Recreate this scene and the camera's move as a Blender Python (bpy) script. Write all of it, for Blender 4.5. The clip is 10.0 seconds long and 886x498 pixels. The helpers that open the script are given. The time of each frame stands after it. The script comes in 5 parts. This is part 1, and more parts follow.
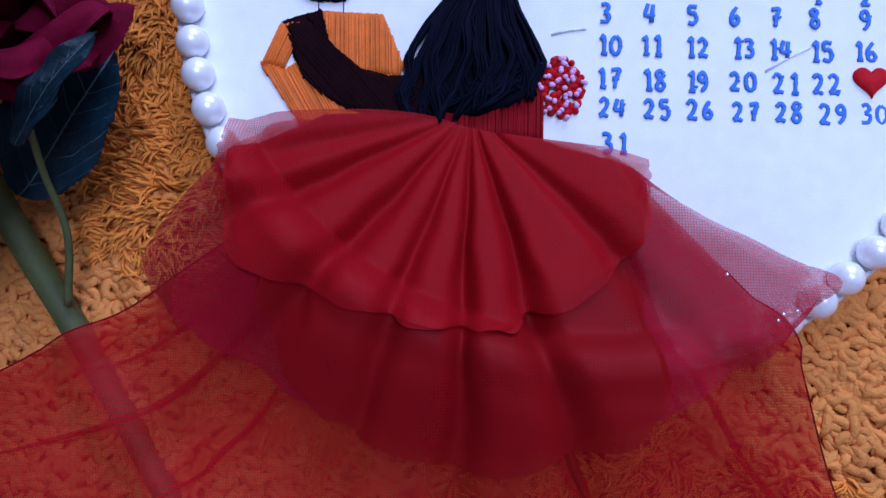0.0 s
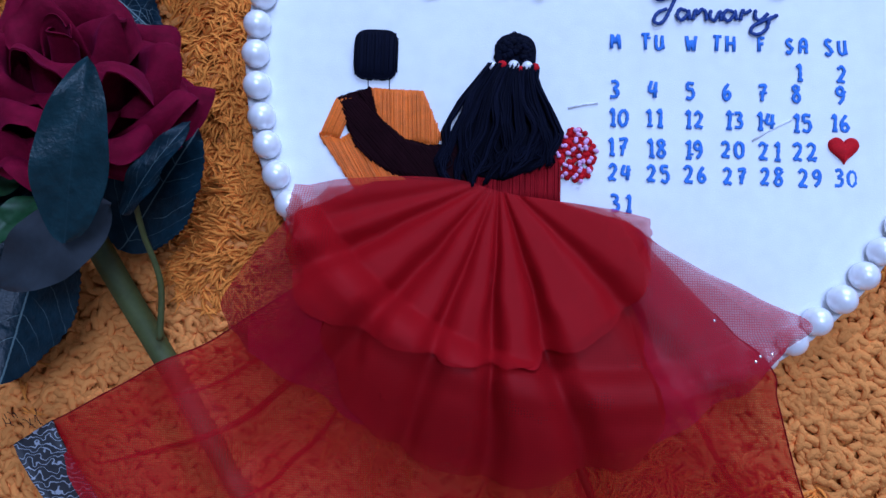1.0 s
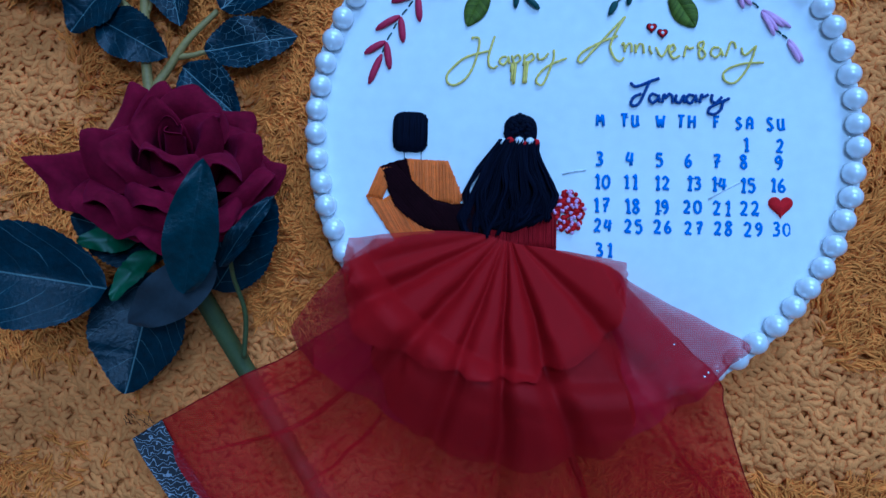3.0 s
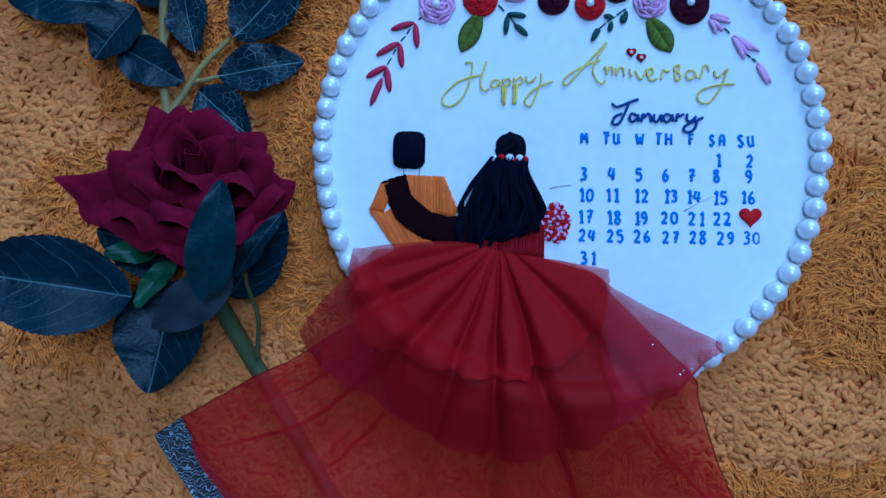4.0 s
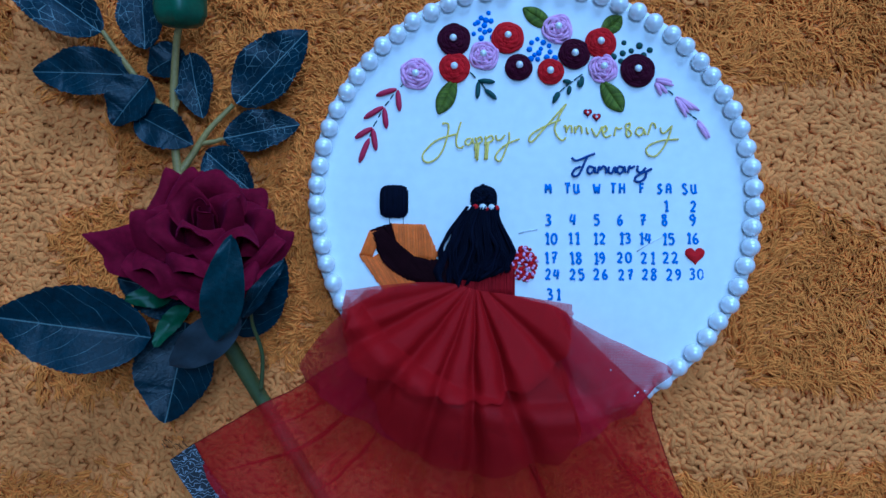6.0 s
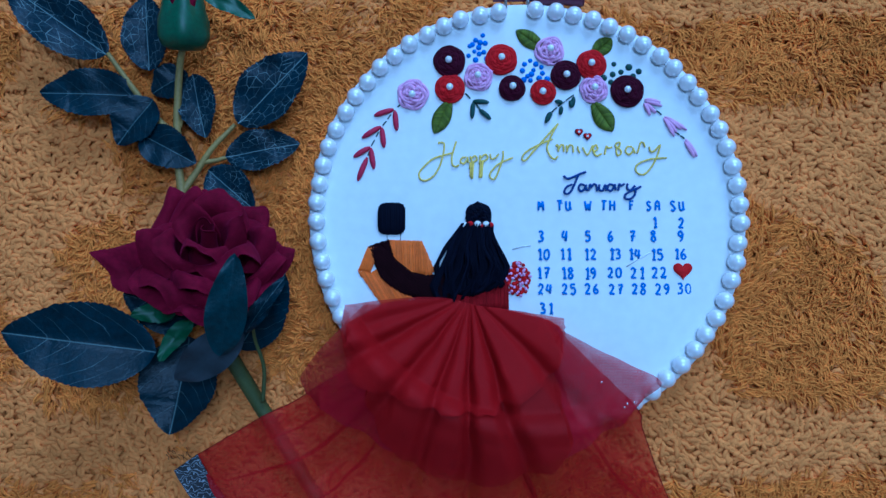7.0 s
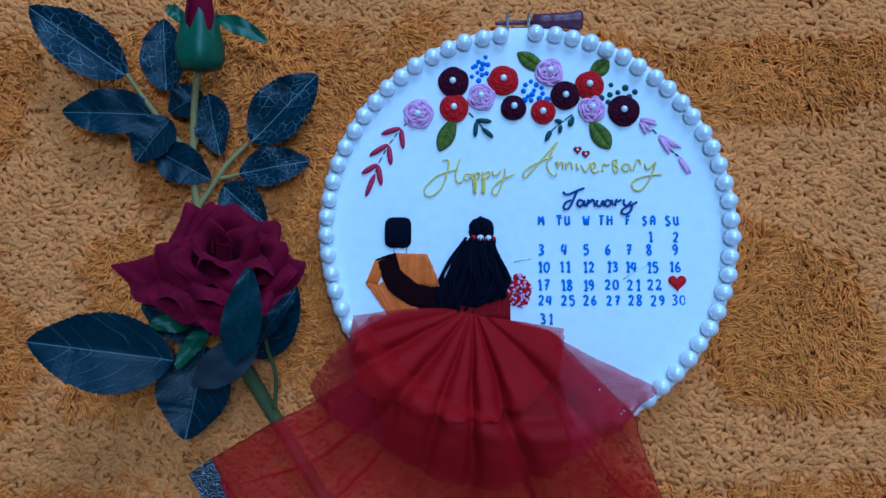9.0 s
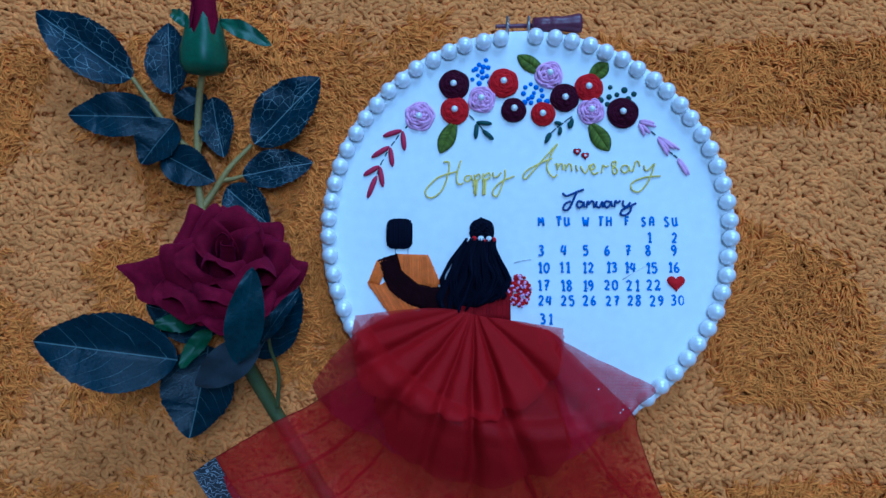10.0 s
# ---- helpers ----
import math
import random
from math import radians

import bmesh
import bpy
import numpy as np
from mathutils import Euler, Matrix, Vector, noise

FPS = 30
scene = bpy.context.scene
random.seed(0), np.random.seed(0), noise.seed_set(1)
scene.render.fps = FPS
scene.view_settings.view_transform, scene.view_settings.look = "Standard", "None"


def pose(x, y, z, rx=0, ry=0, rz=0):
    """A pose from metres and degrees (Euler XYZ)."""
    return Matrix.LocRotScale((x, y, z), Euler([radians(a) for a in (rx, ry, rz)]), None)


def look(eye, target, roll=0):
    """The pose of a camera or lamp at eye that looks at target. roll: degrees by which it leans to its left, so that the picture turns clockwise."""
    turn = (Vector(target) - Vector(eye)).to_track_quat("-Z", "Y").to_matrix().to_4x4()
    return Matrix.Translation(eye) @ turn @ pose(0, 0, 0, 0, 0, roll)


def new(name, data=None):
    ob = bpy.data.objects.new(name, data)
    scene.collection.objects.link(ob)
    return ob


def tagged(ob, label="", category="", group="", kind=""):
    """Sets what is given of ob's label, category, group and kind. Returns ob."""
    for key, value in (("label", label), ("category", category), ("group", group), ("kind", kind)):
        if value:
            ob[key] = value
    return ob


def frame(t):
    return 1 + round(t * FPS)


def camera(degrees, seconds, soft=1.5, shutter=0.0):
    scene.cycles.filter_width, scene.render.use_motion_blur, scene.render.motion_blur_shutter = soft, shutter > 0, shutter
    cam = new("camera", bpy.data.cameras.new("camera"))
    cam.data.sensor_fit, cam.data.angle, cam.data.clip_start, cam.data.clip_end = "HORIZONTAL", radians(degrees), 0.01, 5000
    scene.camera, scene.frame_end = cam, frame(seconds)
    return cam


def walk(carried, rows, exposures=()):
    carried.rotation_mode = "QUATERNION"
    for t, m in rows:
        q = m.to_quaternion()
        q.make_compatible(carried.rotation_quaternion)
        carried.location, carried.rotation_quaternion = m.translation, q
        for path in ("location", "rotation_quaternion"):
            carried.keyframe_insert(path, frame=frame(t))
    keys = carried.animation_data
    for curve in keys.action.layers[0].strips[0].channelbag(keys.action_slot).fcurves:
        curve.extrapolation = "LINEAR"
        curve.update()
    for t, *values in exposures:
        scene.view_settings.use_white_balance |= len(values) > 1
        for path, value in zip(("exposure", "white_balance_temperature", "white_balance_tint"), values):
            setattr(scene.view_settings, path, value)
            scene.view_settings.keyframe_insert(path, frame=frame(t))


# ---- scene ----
cam = camera(60.0, 10.0, soft=1.5)
ROWS = [
    (0.0, -0.0346, -0.1030, 0.2042, 8.13, -0.18, 1.56),
    (0.5, -0.0372, -0.1003, 0.2224, 7.07, 0.05, 1.72),
    (1.0, -0.0408, -0.0870, 0.2420, 6.19, 0.77, 1.80),
    (1.5, -0.0459, -0.0806, 0.2572, 5.72, 1.14, 1.94),
    (2.0, -0.0462, -0.0757, 0.2760, 5.36, 1.32, 1.90),
    (3.5, -0.0439, -0.0687, 0.3211, 4.07, 1.58, 1.39),
    (4.0, -0.0433, -0.0676, 0.3335, 4.22, 1.47, 1.22),
    (4.5, -0.0410, -0.0660, 0.3463, 4.13, 1.25, 0.91),
    (5.0, -0.0399, -0.0652, 0.3556, 4.54, 0.81, 0.49),
    (5.5, -0.0401, -0.0641, 0.3669, 5.43, 0.64, 0.22),
    (7.0, -0.0401, -0.0564, 0.3885, 5.92, 0.27, -0.06),
    (7.5, -0.0404, -0.0557, 0.3930, 6.17, 0.04, -0.12),
    (8.0, -0.0401, -0.0557, 0.3967, 6.38, 0.01, -0.08),
    (8.5, -0.0409, -0.0551, 0.4018, 6.49, 0.17, -0.06),
    (9.0, -0.0416, -0.0555, 0.4052, 6.50, 0.36, 0.00),
    (9.5, -0.0397, -0.0556, 0.4080, 6.45, 0.71, 0.02),
    (10.0, -0.0394, -0.0566, 0.4095, 6.65, 0.74, 0.00),
]
EXPOSURES = [(0.0, 0.27, 6280, 51), (0.8, 0.24, 6120, 45), (1.4, 0.10, 5650, 33), (2.0, -0.16, 5060, 21), (3.5, -0.19, 4700, 17), (5.5, -0.14, 4800, 16), (10.0, -0.15, 4840, 14)]
walk(cam, [(t, pose(x, y, z, rx, ry, rz)) for t, x, y, z, rx, ry, rz in ROWS], EXPOSURES)

# ---- light ----
world = bpy.data.worlds.new("sky")
scene.world = world
world.use_nodes = True
wn = world.node_tree.nodes
sky = wn.new("ShaderNodeTexSky")
sky.sky_type, sky.sun_disc = "NISHITA", False
sky.sun_elevation, sky.sun_rotation = radians(35), radians(40)
wn["Background"].inputs["Strength"].default_value = 0.10
world.node_tree.links.new(sky.outputs[0], wn["Background"].inputs["Color"])


def area_lamp(name, at, target, size_x, size_y, watts, colour):
    data = bpy.data.lights.new(name, "AREA")
    data.shape, data.size, data.size_y, data.energy, data.color = "RECTANGLE", size_x, size_y, watts, colour
    ob = new(name, data)
    ob.matrix_world = look(at, target)
    return ob


# unseen, assumed sources: daylight in the wall's opening, and a lamp under the ceiling
area_lamp("assumed_daylight", (0.55, 1.93, 1.45), (0.0, 0.0, 0.3), 1.5, 1.2, 43.0, (0.42, 0.72, 1.0))
area_lamp("assumed_ceiling_light", (0.25, 0.25, 2.28), (0.1, 0.1, 0.0), 0.9, 0.22, 26.0, (0.46, 0.74, 1.0))


# ---- materials ----
def mat(name, colour, rough=0.7, metal=0.0, vary=0.15, scale=120.0, bump=0.0, bump_scale=600.0, random_vary=0.0, sheen=0.0, spec=0.5, island=0.0, sheen_tint=(1, 1, 1)):
    """A painted, woven or moulded surface: colour with two scales of variation, and fine relief. Scales are per metre."""
    m = bpy.data.materials.new(name)
    m.use_nodes = True
    nt, n = m.node_tree, m.node_tree.nodes
    b = n["Principled BSDF"]
    b.inputs["Roughness"].default_value, b.inputs["Metallic"].default_value = rough, metal
    b.inputs["Sheen Weight"].default_value = sheen
    b.inputs["Sheen Tint"].default_value = (*sheen_tint, 1)
    b.inputs["Specular IOR Level"].default_value = spec
    co = n.new("ShaderNodeTexCoord")
    big, fine = n.new("ShaderNodeTexNoise"), n.new("ShaderNodeTexNoise")
    big.inputs["Scale"].default_value, big.inputs["Detail"].default_value = scale, 3
    fine.inputs["Scale"].default_value, fine.inputs["Detail"].default_value = scale * 8, 2
    both = n.new("ShaderNodeMath")
    both.operation = "ADD"
    for k, node in enumerate((big, fine)):
        nt.links.new(co.outputs["Object"], node.inputs["Vector"])
        nt.links.new(node.outputs["Fac"], both.inputs[k])
    rng = n.new("ShaderNodeMapRange")
    rng.inputs["From Min"].default_value, rng.inputs["From Max"].default_value = 0.6, 1.4
    rng.inputs["To Min"].default_value, rng.inputs["To Max"].default_value = 1 - vary, 1 + vary
    nt.links.new(both.outputs[0], rng.inputs["Value"])
    value = rng.outputs[0]
    for amount, source in ((random_vary, "ShaderNodeObjectInfo"), (island, "ShaderNodeNewGeometry")):
        if amount:
            src = n.new(source)
            r2 = n.new("ShaderNodeMapRange")
            r2.inputs["To Min"].default_value, r2.inputs["To Max"].default_value = 1 - amount, 1 + amount
            nt.links.new(src.outputs["Random" if source.endswith("ObjectInfo") else "Random Per Island"], r2.inputs["Value"])
            mul = n.new("ShaderNodeMath")
            mul.operation = "MULTIPLY"
            nt.links.new(value, mul.inputs[0])
            nt.links.new(r2.outputs[0], mul.inputs[1])
            value = mul.outputs[0]
    mix = n.new("ShaderNodeVectorMath")
    mix.operation = "SCALE"
    mix.inputs[0].default_value = colour
    nt.links.new(value, mix.inputs["Scale"])
    nt.links.new(mix.outputs[0], b.inputs["Base Color"])
    if bump:
        tex, bm_ = n.new("ShaderNodeTexNoise"), n.new("ShaderNodeBump")
        tex.inputs["Scale"].default_value = bump_scale
        nt.links.new(co.outputs["Object"], tex.inputs["Vector"])
        bm_.inputs["Strength"].default_value, bm_.inputs["Distance"].default_value = bump, 0.001
        nt.links.new(tex.outputs["Fac"], bm_.inputs["Height"])
        nt.links.new(bm_.outputs[0], b.inputs["Normal"])
    return m


def net_material(name, colour, cover, cell=0.0008, open_=0.10):
    """Soft nylon net: threads round small cells, with open air between them."""
    m = bpy.data.materials.new(name)
    m.use_nodes = True
    nt, n = m.node_tree, m.node_tree.nodes
    b, out = n["Principled BSDF"], n["Material Output"]
    b.inputs["Base Color"].default_value = (*colour, 1)
    b.inputs["Roughness"].default_value = 0.55
    b.inputs["Specular IOR Level"].default_value = 0.12
    trans = n.new("ShaderNodeBsdfTranslucent")
    trans.inputs["Color"].default_value = (*[min(1, c * 1.3) for c in colour], 1)
    thread = n.new("ShaderNodeMixShader")
    thread.inputs[0].default_value = 0.35
    nt.links.new(b.outputs[0], thread.inputs[1])
    nt.links.new(trans.outputs[0], thread.inputs[2])
    clear, mix = n.new("ShaderNodeBsdfTransparent"), n.new("ShaderNodeMixShader")
    uv = n.new("ShaderNodeTexCoord")
    vor = n.new("ShaderNodeTexVoronoi")
    vor.feature, vor.voronoi_dimensions = "DISTANCE_TO_EDGE", "2D"
    vor.inputs["Scale"].default_value, vor.inputs["Randomness"].default_value = 1 / cell, 0.25
    nt.links.new(uv.outputs["UV"], vor.inputs["Vector"])
    noise_ = n.new("ShaderNodeTexNoise")
    noise_.inputs["Scale"].default_value, noise_.inputs["Detail"].default_value = 70, 5
    nt.links.new(uv.outputs["UV"], noise_.inputs["Vector"])
    hole = n.new("ShaderNodeMapRange")
    hole.inputs["From Min"].default_value, hole.inputs["From Max"].default_value = 0.06, 0.30
    hole.inputs["To Min"].default_value, hole.inputs["To Max"].default_value = min(1, cover + open_), cover - open_
    nt.links.new(vor.outputs["Distance"], hole.inputs["Value"])
    add = n.new("ShaderNodeMath")
    add.operation, add.use_clamp = "MULTIPLY_ADD", True
    add.inputs[1].default_value = 0.36
    nt.links.new(noise_.outputs["Fac"], add.inputs[0])
    sub = n.new("ShaderNodeMath")
    sub.operation = "SUBTRACT"
    sub.inputs[1].default_value = 0.18
    nt.links.new(hole.outputs[0], sub.inputs[0])
    nt.links.new(sub.outputs[0], add.inputs[2])
    nt.links.new(add.outputs[0], mix.inputs[0])
    nt.links.new(clear.outputs[0], mix.inputs[1])
    nt.links.new(thread.outputs[0], mix.inputs[2])
    nt.links.new(mix.outputs[0], out.inputs["Surface"])
    return m


M_SEAM = mat("seam_thread", (0.22, 0.003, 0.007), 0.8, vary=0.3, scale=300, spec=0.1)
M_NUB = mat("clipped_plush", (0.81, 0.272, 0.068), 0.95, vary=0.18, scale=11, island=0.12, spec=0.04, bump=0.5, bump_scale=1500)
M_SHAG = mat("brushed_plush", (0.82, 0.243, 0.040), 0.9, vary=0.22, scale=16, island=0.14, spec=0.08)
M_BACK = mat("rug_backing", (0.60, 0.19, 0.038), 1.0, vary=0.3, scale=150, spec=0.1)
M_CLOTH = mat("white_cotton", (0.815, 0.835, 0.85), 0.85, vary=0.05, scale=22, bump=0.10, bump_scale=2600, spec=0.2)
M_WOOD = mat("beech_wood", (0.55, 0.40, 0.24), 0.6, vary=0.15, scale=60)
M_PEARL = mat("pearl", (0.90, 0.89, 0.90), 0.36, metal=0.12, vary=0.03, scale=200, spec=1.0)
M_PEARL.node_tree.nodes["Principled BSDF"].inputs["Coat Weight"].default_value = 0.8
M_PEARL.node_tree.nodes["Principled BSDF"].inputs["Coat Roughness"].default_value = 0.20
M_RED_NET = net_material("red_net", (0.58, 0.007, 0.012), 0.66, 0.0007, 0.08)
M_LINING = mat("red_crepe", (0.36, 0.006, 0.009), 0.85, vary=0.10, scale=30, bump=0.15, bump_scale=2500, spec=0.08)
M_UNDER = net_material("dense_red_net", (0.42, 0.007, 0.009), 0.76, 0.0008, 0.05)
# red net with blue mixed in, for blue light off the cloth behind
M_BLUE_LIT_NET = net_material("blue_lit_red_net", (0.52, 0.008, 0.028), 0.62, 0.0007, 0.07)
M_OVERLAY = net_material("fine_red_net", (0.54, 0.009, 0.013), 0.64, 0.0007, 0.06)
M_PETAL = mat("velvet_petal", (0.155, 0.002, 0.017), 0.8, vary=0.3, scale=50, bump=0.2, bump_scale=900, spec=0.08, sheen=0.12, sheen_tint=(0.75, 0.04, 0.20))
M_TWIG = mat("olive_twig", (0.30, 0.205, 0.055), 0.6, vary=0.25, scale=80)
M_STEM = mat("green_plastic", (0.070, 0.088, 0.022), 0.6, vary=0.2, scale=80)
M_CALYX = mat("calyx_green", (0.008, 0.080, 0.034), 0.45, vary=0.35, scale=80)
M_RED = mat("red_thread", (0.54, 0.008, 0.012), 0.75, vary=0.25, scale=300, island=0.12, spec=0.12)
M_MAROON = mat("maroon_thread", (0.045, 0.002, 0.012), 0.8, vary=0.3, scale=300, island=0.12, spec=0.1)
M_PINK = mat("pink_thread", (0.80, 0.40, 0.64), 0.7, vary=0.18, scale=300, island=0.10, spec=0.3)
M_OLIVE = mat("olive_thread", (0.11, 0.145, 0.012), 0.7, vary=0.3, scale=300, island=0.35, spec=0.3)
M_GREEN = mat("dark_green_thread", (0.012, 0.060, 0.050), 0.6, vary=0.25, scale=300, island=0.15, spec=0.3)
M_BLUE = mat("blue_thread", (0.02, 0.17, 0.62), 0.6, vary=0.2, scale=300, island=0.15, spec=0.3)
M_CRIMSON = mat("crimson_thread", (0.46, 0.012, 0.055), 0.6, vary=0.2, scale=300, island=0.12, spec=0.3)
M_YELLOW = mat("yellow_thread", (0.78, 0.58, 0.11), 0.6, vary=0.35, scale=400, island=0.1, spec=0.3)
M_NAVY = mat("navy_thread", (0.010, 0.045, 0.21), 0.6, vary=0.2, scale=400, spec=0.3)
M_INK = mat("blue_paint", (0.030, 0.19, 0.62), 0.7, vary=0.3, scale=500, spec=0.2)
# red thread darkened in its colour for the shade under the black thread
M_SHADED_RED = mat("shaded_red_thread", (0.30, 0.006, 0.010), 0.8, vary=0.25, scale=300, island=0.12, spec=0.1)
M_ORANGE = mat("orange_thread", (0.80, 0.15, 0.012), 0.55, vary=0.2, scale=300, island=0.16, spec=0.3)
M_SASH = mat("dark_velvet", (0.013, 0.0025, 0.004), 0.9, vary=0.3, scale=200, spec=0.05)
M_BLACK = mat("black_thread", (0.0028, 0.0036, 0.0105), 0.75, vary=0.3, scale=300, island=0.35, spec=0.06)
M_STEEL = mat("zinc_steel", (0.62, 0.63, 0.65), 0.3, metal=1.0, vary=0.1, scale=200)
M_KNOB = mat("burgundy_plastic", (0.11, 0.016, 0.040), 0.4, vary=0.2, scale=100)
M_GLASS_BEAD = mat("white_bead", (0.80, 0.80, 0.82), 0.1, vary=0.02, scale=200, spec=0.8)
M_WALL = mat("wall_paint", (0.48, 0.48, 0.47), 0.9, vary=0.05, scale=3)
M_FLOOR = mat("floor_tile", (0.30, 0.28, 0.26), 0.4, vary=0.1, scale=5)


def brocade_material():
    """Dark ribbon with woven silver scrolls."""
    m = mat("brocade", (0.013, 0.013, 0.016), 0.6, vary=0.3, scale=200)
    nt, n = m.node_tree, m.node_tree.nodes
    b = n["Principled BSDF"]
    base = b.inputs["Base Color"].links[0].from_socket
    co, wave = n.new("ShaderNodeTexCoord"), n.new("ShaderNodeTexWave")
    wave.wave_type = "RINGS"
    wave.inputs["Scale"].default_value, wave.inputs["Distortion"].default_value = 170, 12
    wave.inputs["Detail"].default_value, wave.inputs["Detail Scale"].default_value = 1, 1.8
    nt.links.new(co.outputs["Object"], wave.inputs["Vector"])
    rng = n.new("ShaderNodeMapRange")
    rng.inputs["From Min"].default_value, rng.inputs["From Max"].default_value = 0.86, 0.98
    nt.links.new(wave.outputs["Fac"], rng.inputs["Value"])
    mix = n.new("ShaderNodeMix")
    mix.data_type = "RGBA"
    nt.links.new(rng.outputs[0], mix.inputs["Factor"])
    nt.links.new(base, mix.inputs["A"])
    mix.inputs["B"].default_value = (0.30, 0.32, 0.36, 1)
    nt.links.new(mix.outputs["Result"], b.inputs["Base Color"])
    return m


M_BROCADE = brocade_material()


# ---- mesh helpers ----
def link_mesh(name, verts, faces, material, parent=None, label="", smooth=True, uvs=None):
    me = bpy.data.meshes.new(name)
    me.from_pydata([tuple(v) for v in verts], [], faces)
    if uvs is not None:
        layer = me.uv_layers.new(name="uv")
        loops = np.empty(len(me.loops), dtype=np.int32)
        me.loops.foreach_get("vertex_index", loops)
        layer.data.foreach_set("uv", np.asarray(uvs, dtype=np.float32)[loops].ravel())
    if smooth:
        me.polygons.foreach_set("use_smooth", [True] * len(me.polygons))
    me.materials.append(material)
    me.update()
    ob = new(name, me)
    if parent:
        ob.parent = parent
    if label:
        ob["label"] = label
    return ob


def part(name, bm, material, parent=None, label="", smooth=True):
    me = bpy.data.meshes.new(name)
    bm.to_mesh(me)
    bm.free()
    if smooth:
        me.polygons.foreach_set("use_smooth", [True] * len(me.polygons))
    me.materials.append(material)
    ob = new(name, me)
    if parent:
        ob.parent = parent
    if label:
        ob["label"] = label
    return ob


def box_bm(x0, y0, z0, x1, y1, z1, bevel=0.0):
    bm = bmesh.new()
    bmesh.ops.create_cube(bm, size=1, matrix=Matrix.Translation(((x0 + x1) / 2, (y0 + y1) / 2, (z0 + z1) / 2)) @ Matrix.Diagonal((x1 - x0, y1 - y0, z1 - z0, 1)))
    if bevel:
        bmesh.ops.bevel(bm, geom=bm.edges[:], offset=bevel, segments=2, affect="EDGES")
    return bm


def smooth_line(points, n):
    """n points evenly along a Catmull-Rom curve through the given ones."""
    p = np.array(points, dtype=float)
    ext = np.vstack([2 * p[0] - p[1], p, 2 * p[-1] - p[-2]])
    dense = []
    for i in range(len(p) - 1):
        a, b, c, d = ext[i:i + 4]
        for t in np.linspace(0, 1, 24, endpoint=False):
            dense.append(0.5 * (2 * b + (c - a) * t + (2 * a - 5 * b + 4 * c - d) * t * t + (3 * b - a - 3 * c + d) * t ** 3))
    dense.append(p[-1])
    dense = np.array(dense)
    s = np.concatenate([[0], np.cumsum(np.linalg.norm(np.diff(dense, axis=0), axis=1))])
    want = np.linspace(0, s[-1], n)
    return np.stack([np.interp(want, s, dense[:, k]) for k in range(p.shape[1])], 1)


def tube_data(path, radii, sides=8, flat=1.0, offset=0):
    """Verts and faces of a closed round tube along a path; flat squashes it in height."""
    path = np.asarray(path, dtype=float)
    n = len(path)
    radii = np.full(n, radii) if np.isscalar(radii) else np.asarray(radii)
    tan = np.gradient(path, axis=0)
    tan /= np.linalg.norm(tan, axis=1)[:, None] + 1e-12
    up = np.tile([0.0, 0.0, 1.0], (n, 1))
    up[np.abs(tan[:, 2]) > 0.95] = (0, 1, 0)
    side = np.cross(tan, up)
    side /= np.linalg.norm(side, axis=1)[:, None] + 1e-12
    upv = np.cross(side, tan)
    ang = np.linspace(0, 2 * math.pi, sides, endpoint=False)
    v = path[:, None] + radii[:, None, None] * (np.cos(ang)[None, :, None] * side[:, None] + flat * np.sin(ang)[None, :, None] * upv[:, None])
    f = [(offset + i * sides + j, offset + i * sides + (j + 1) % sides, offset + (i + 1) * sides + (j + 1) % sides, offset + (i + 1) * sides + j) for i in range(n - 1) for j in range(sides)]
    f += [tuple(offset + j for j in range(sides))[::-1], tuple(offset + (n - 1) * sides + j for j in range(sides))]
    return v.reshape(-1, 3), f


def tube(name, path, radii, material, parent=None, label="", sides=8, flat=1.0):
    v, f = tube_data(path, radii, sides, flat)
    return link_mesh(name, v, f, material, parent, label)


def tubes(name, paths, radius, material, parent=None, label="", sides=6, flat=1.0):
    """Several strokes of one mark, joined into one mesh."""
    vs, fs, k = [], [], 0
    for p in paths:
        r = radius
        v, f = tube_data(p, r, sides, flat, k)
        vs.append(v)
        fs += f
        k += len(v)
    return link_mesh(name, np.vstack(vs), fs, material, parent, label)


def thing(name, label, category, at=(0, 0, 0), group="", kind=""):
    ob = new(name)
    ob.location = at
    ob.empty_display_size = 0.02
    return tagged(ob, label, category, group, kind)


# ---- room shell, out of view, added to enclose the rug ----
# the opening is assumed, made for the added daylight
def wall_with_opening():
    bm = bmesh.new()
    for x0, z0, x1, z1 in ((-2.0, -0.03, -0.25, 2.4), (1.35, -0.03, 2.0, 2.4), (-0.25, -0.03, 1.35, 0.8), (-0.25, 2.1, 1.35, 2.4)):
        b = box_bm(x0, 1.95, z0, x1, 2.1, z1)
        me = bpy.data.meshes.new("piece")
        b.to_mesh(me)
        b.free()
        bm.from_mesh(me)
        bpy.data.meshes.remove(me)
    return bm


tagged(part("floor", box_bm(-2.0, -2.0, -0.13, 2.0, 2.1, -0.03), M_FLOOR, smooth=False), "plain pale floor under the rug", "floor", kind="structure")
tagged(part("wall_north", wall_with_opening(), M_WALL, smooth=False), "plain pale unseen wall with an opening for the assumed daylight", "wall", kind="structure")
tagged(part("wall_south", box_bm(-2.0, -2.15, -0.03, 2.0, -2.0, 2.4), M_WALL, smooth=False), "plain pale painted wall", "wall", kind="structure")
tagged(part("wall_east", box_bm(2.0, -2.15, -0.03, 2.15, 2.1, 2.4), M_WALL, smooth=False), "plain pale painted wall", "wall", kind="structure")
tagged(part("wall_west", box_bm(-2.15, -2.15, -0.03, -2.0, 2.1, 2.4), M_WALL, smooth=False), "plain pale painted wall", "wall", kind="structure")
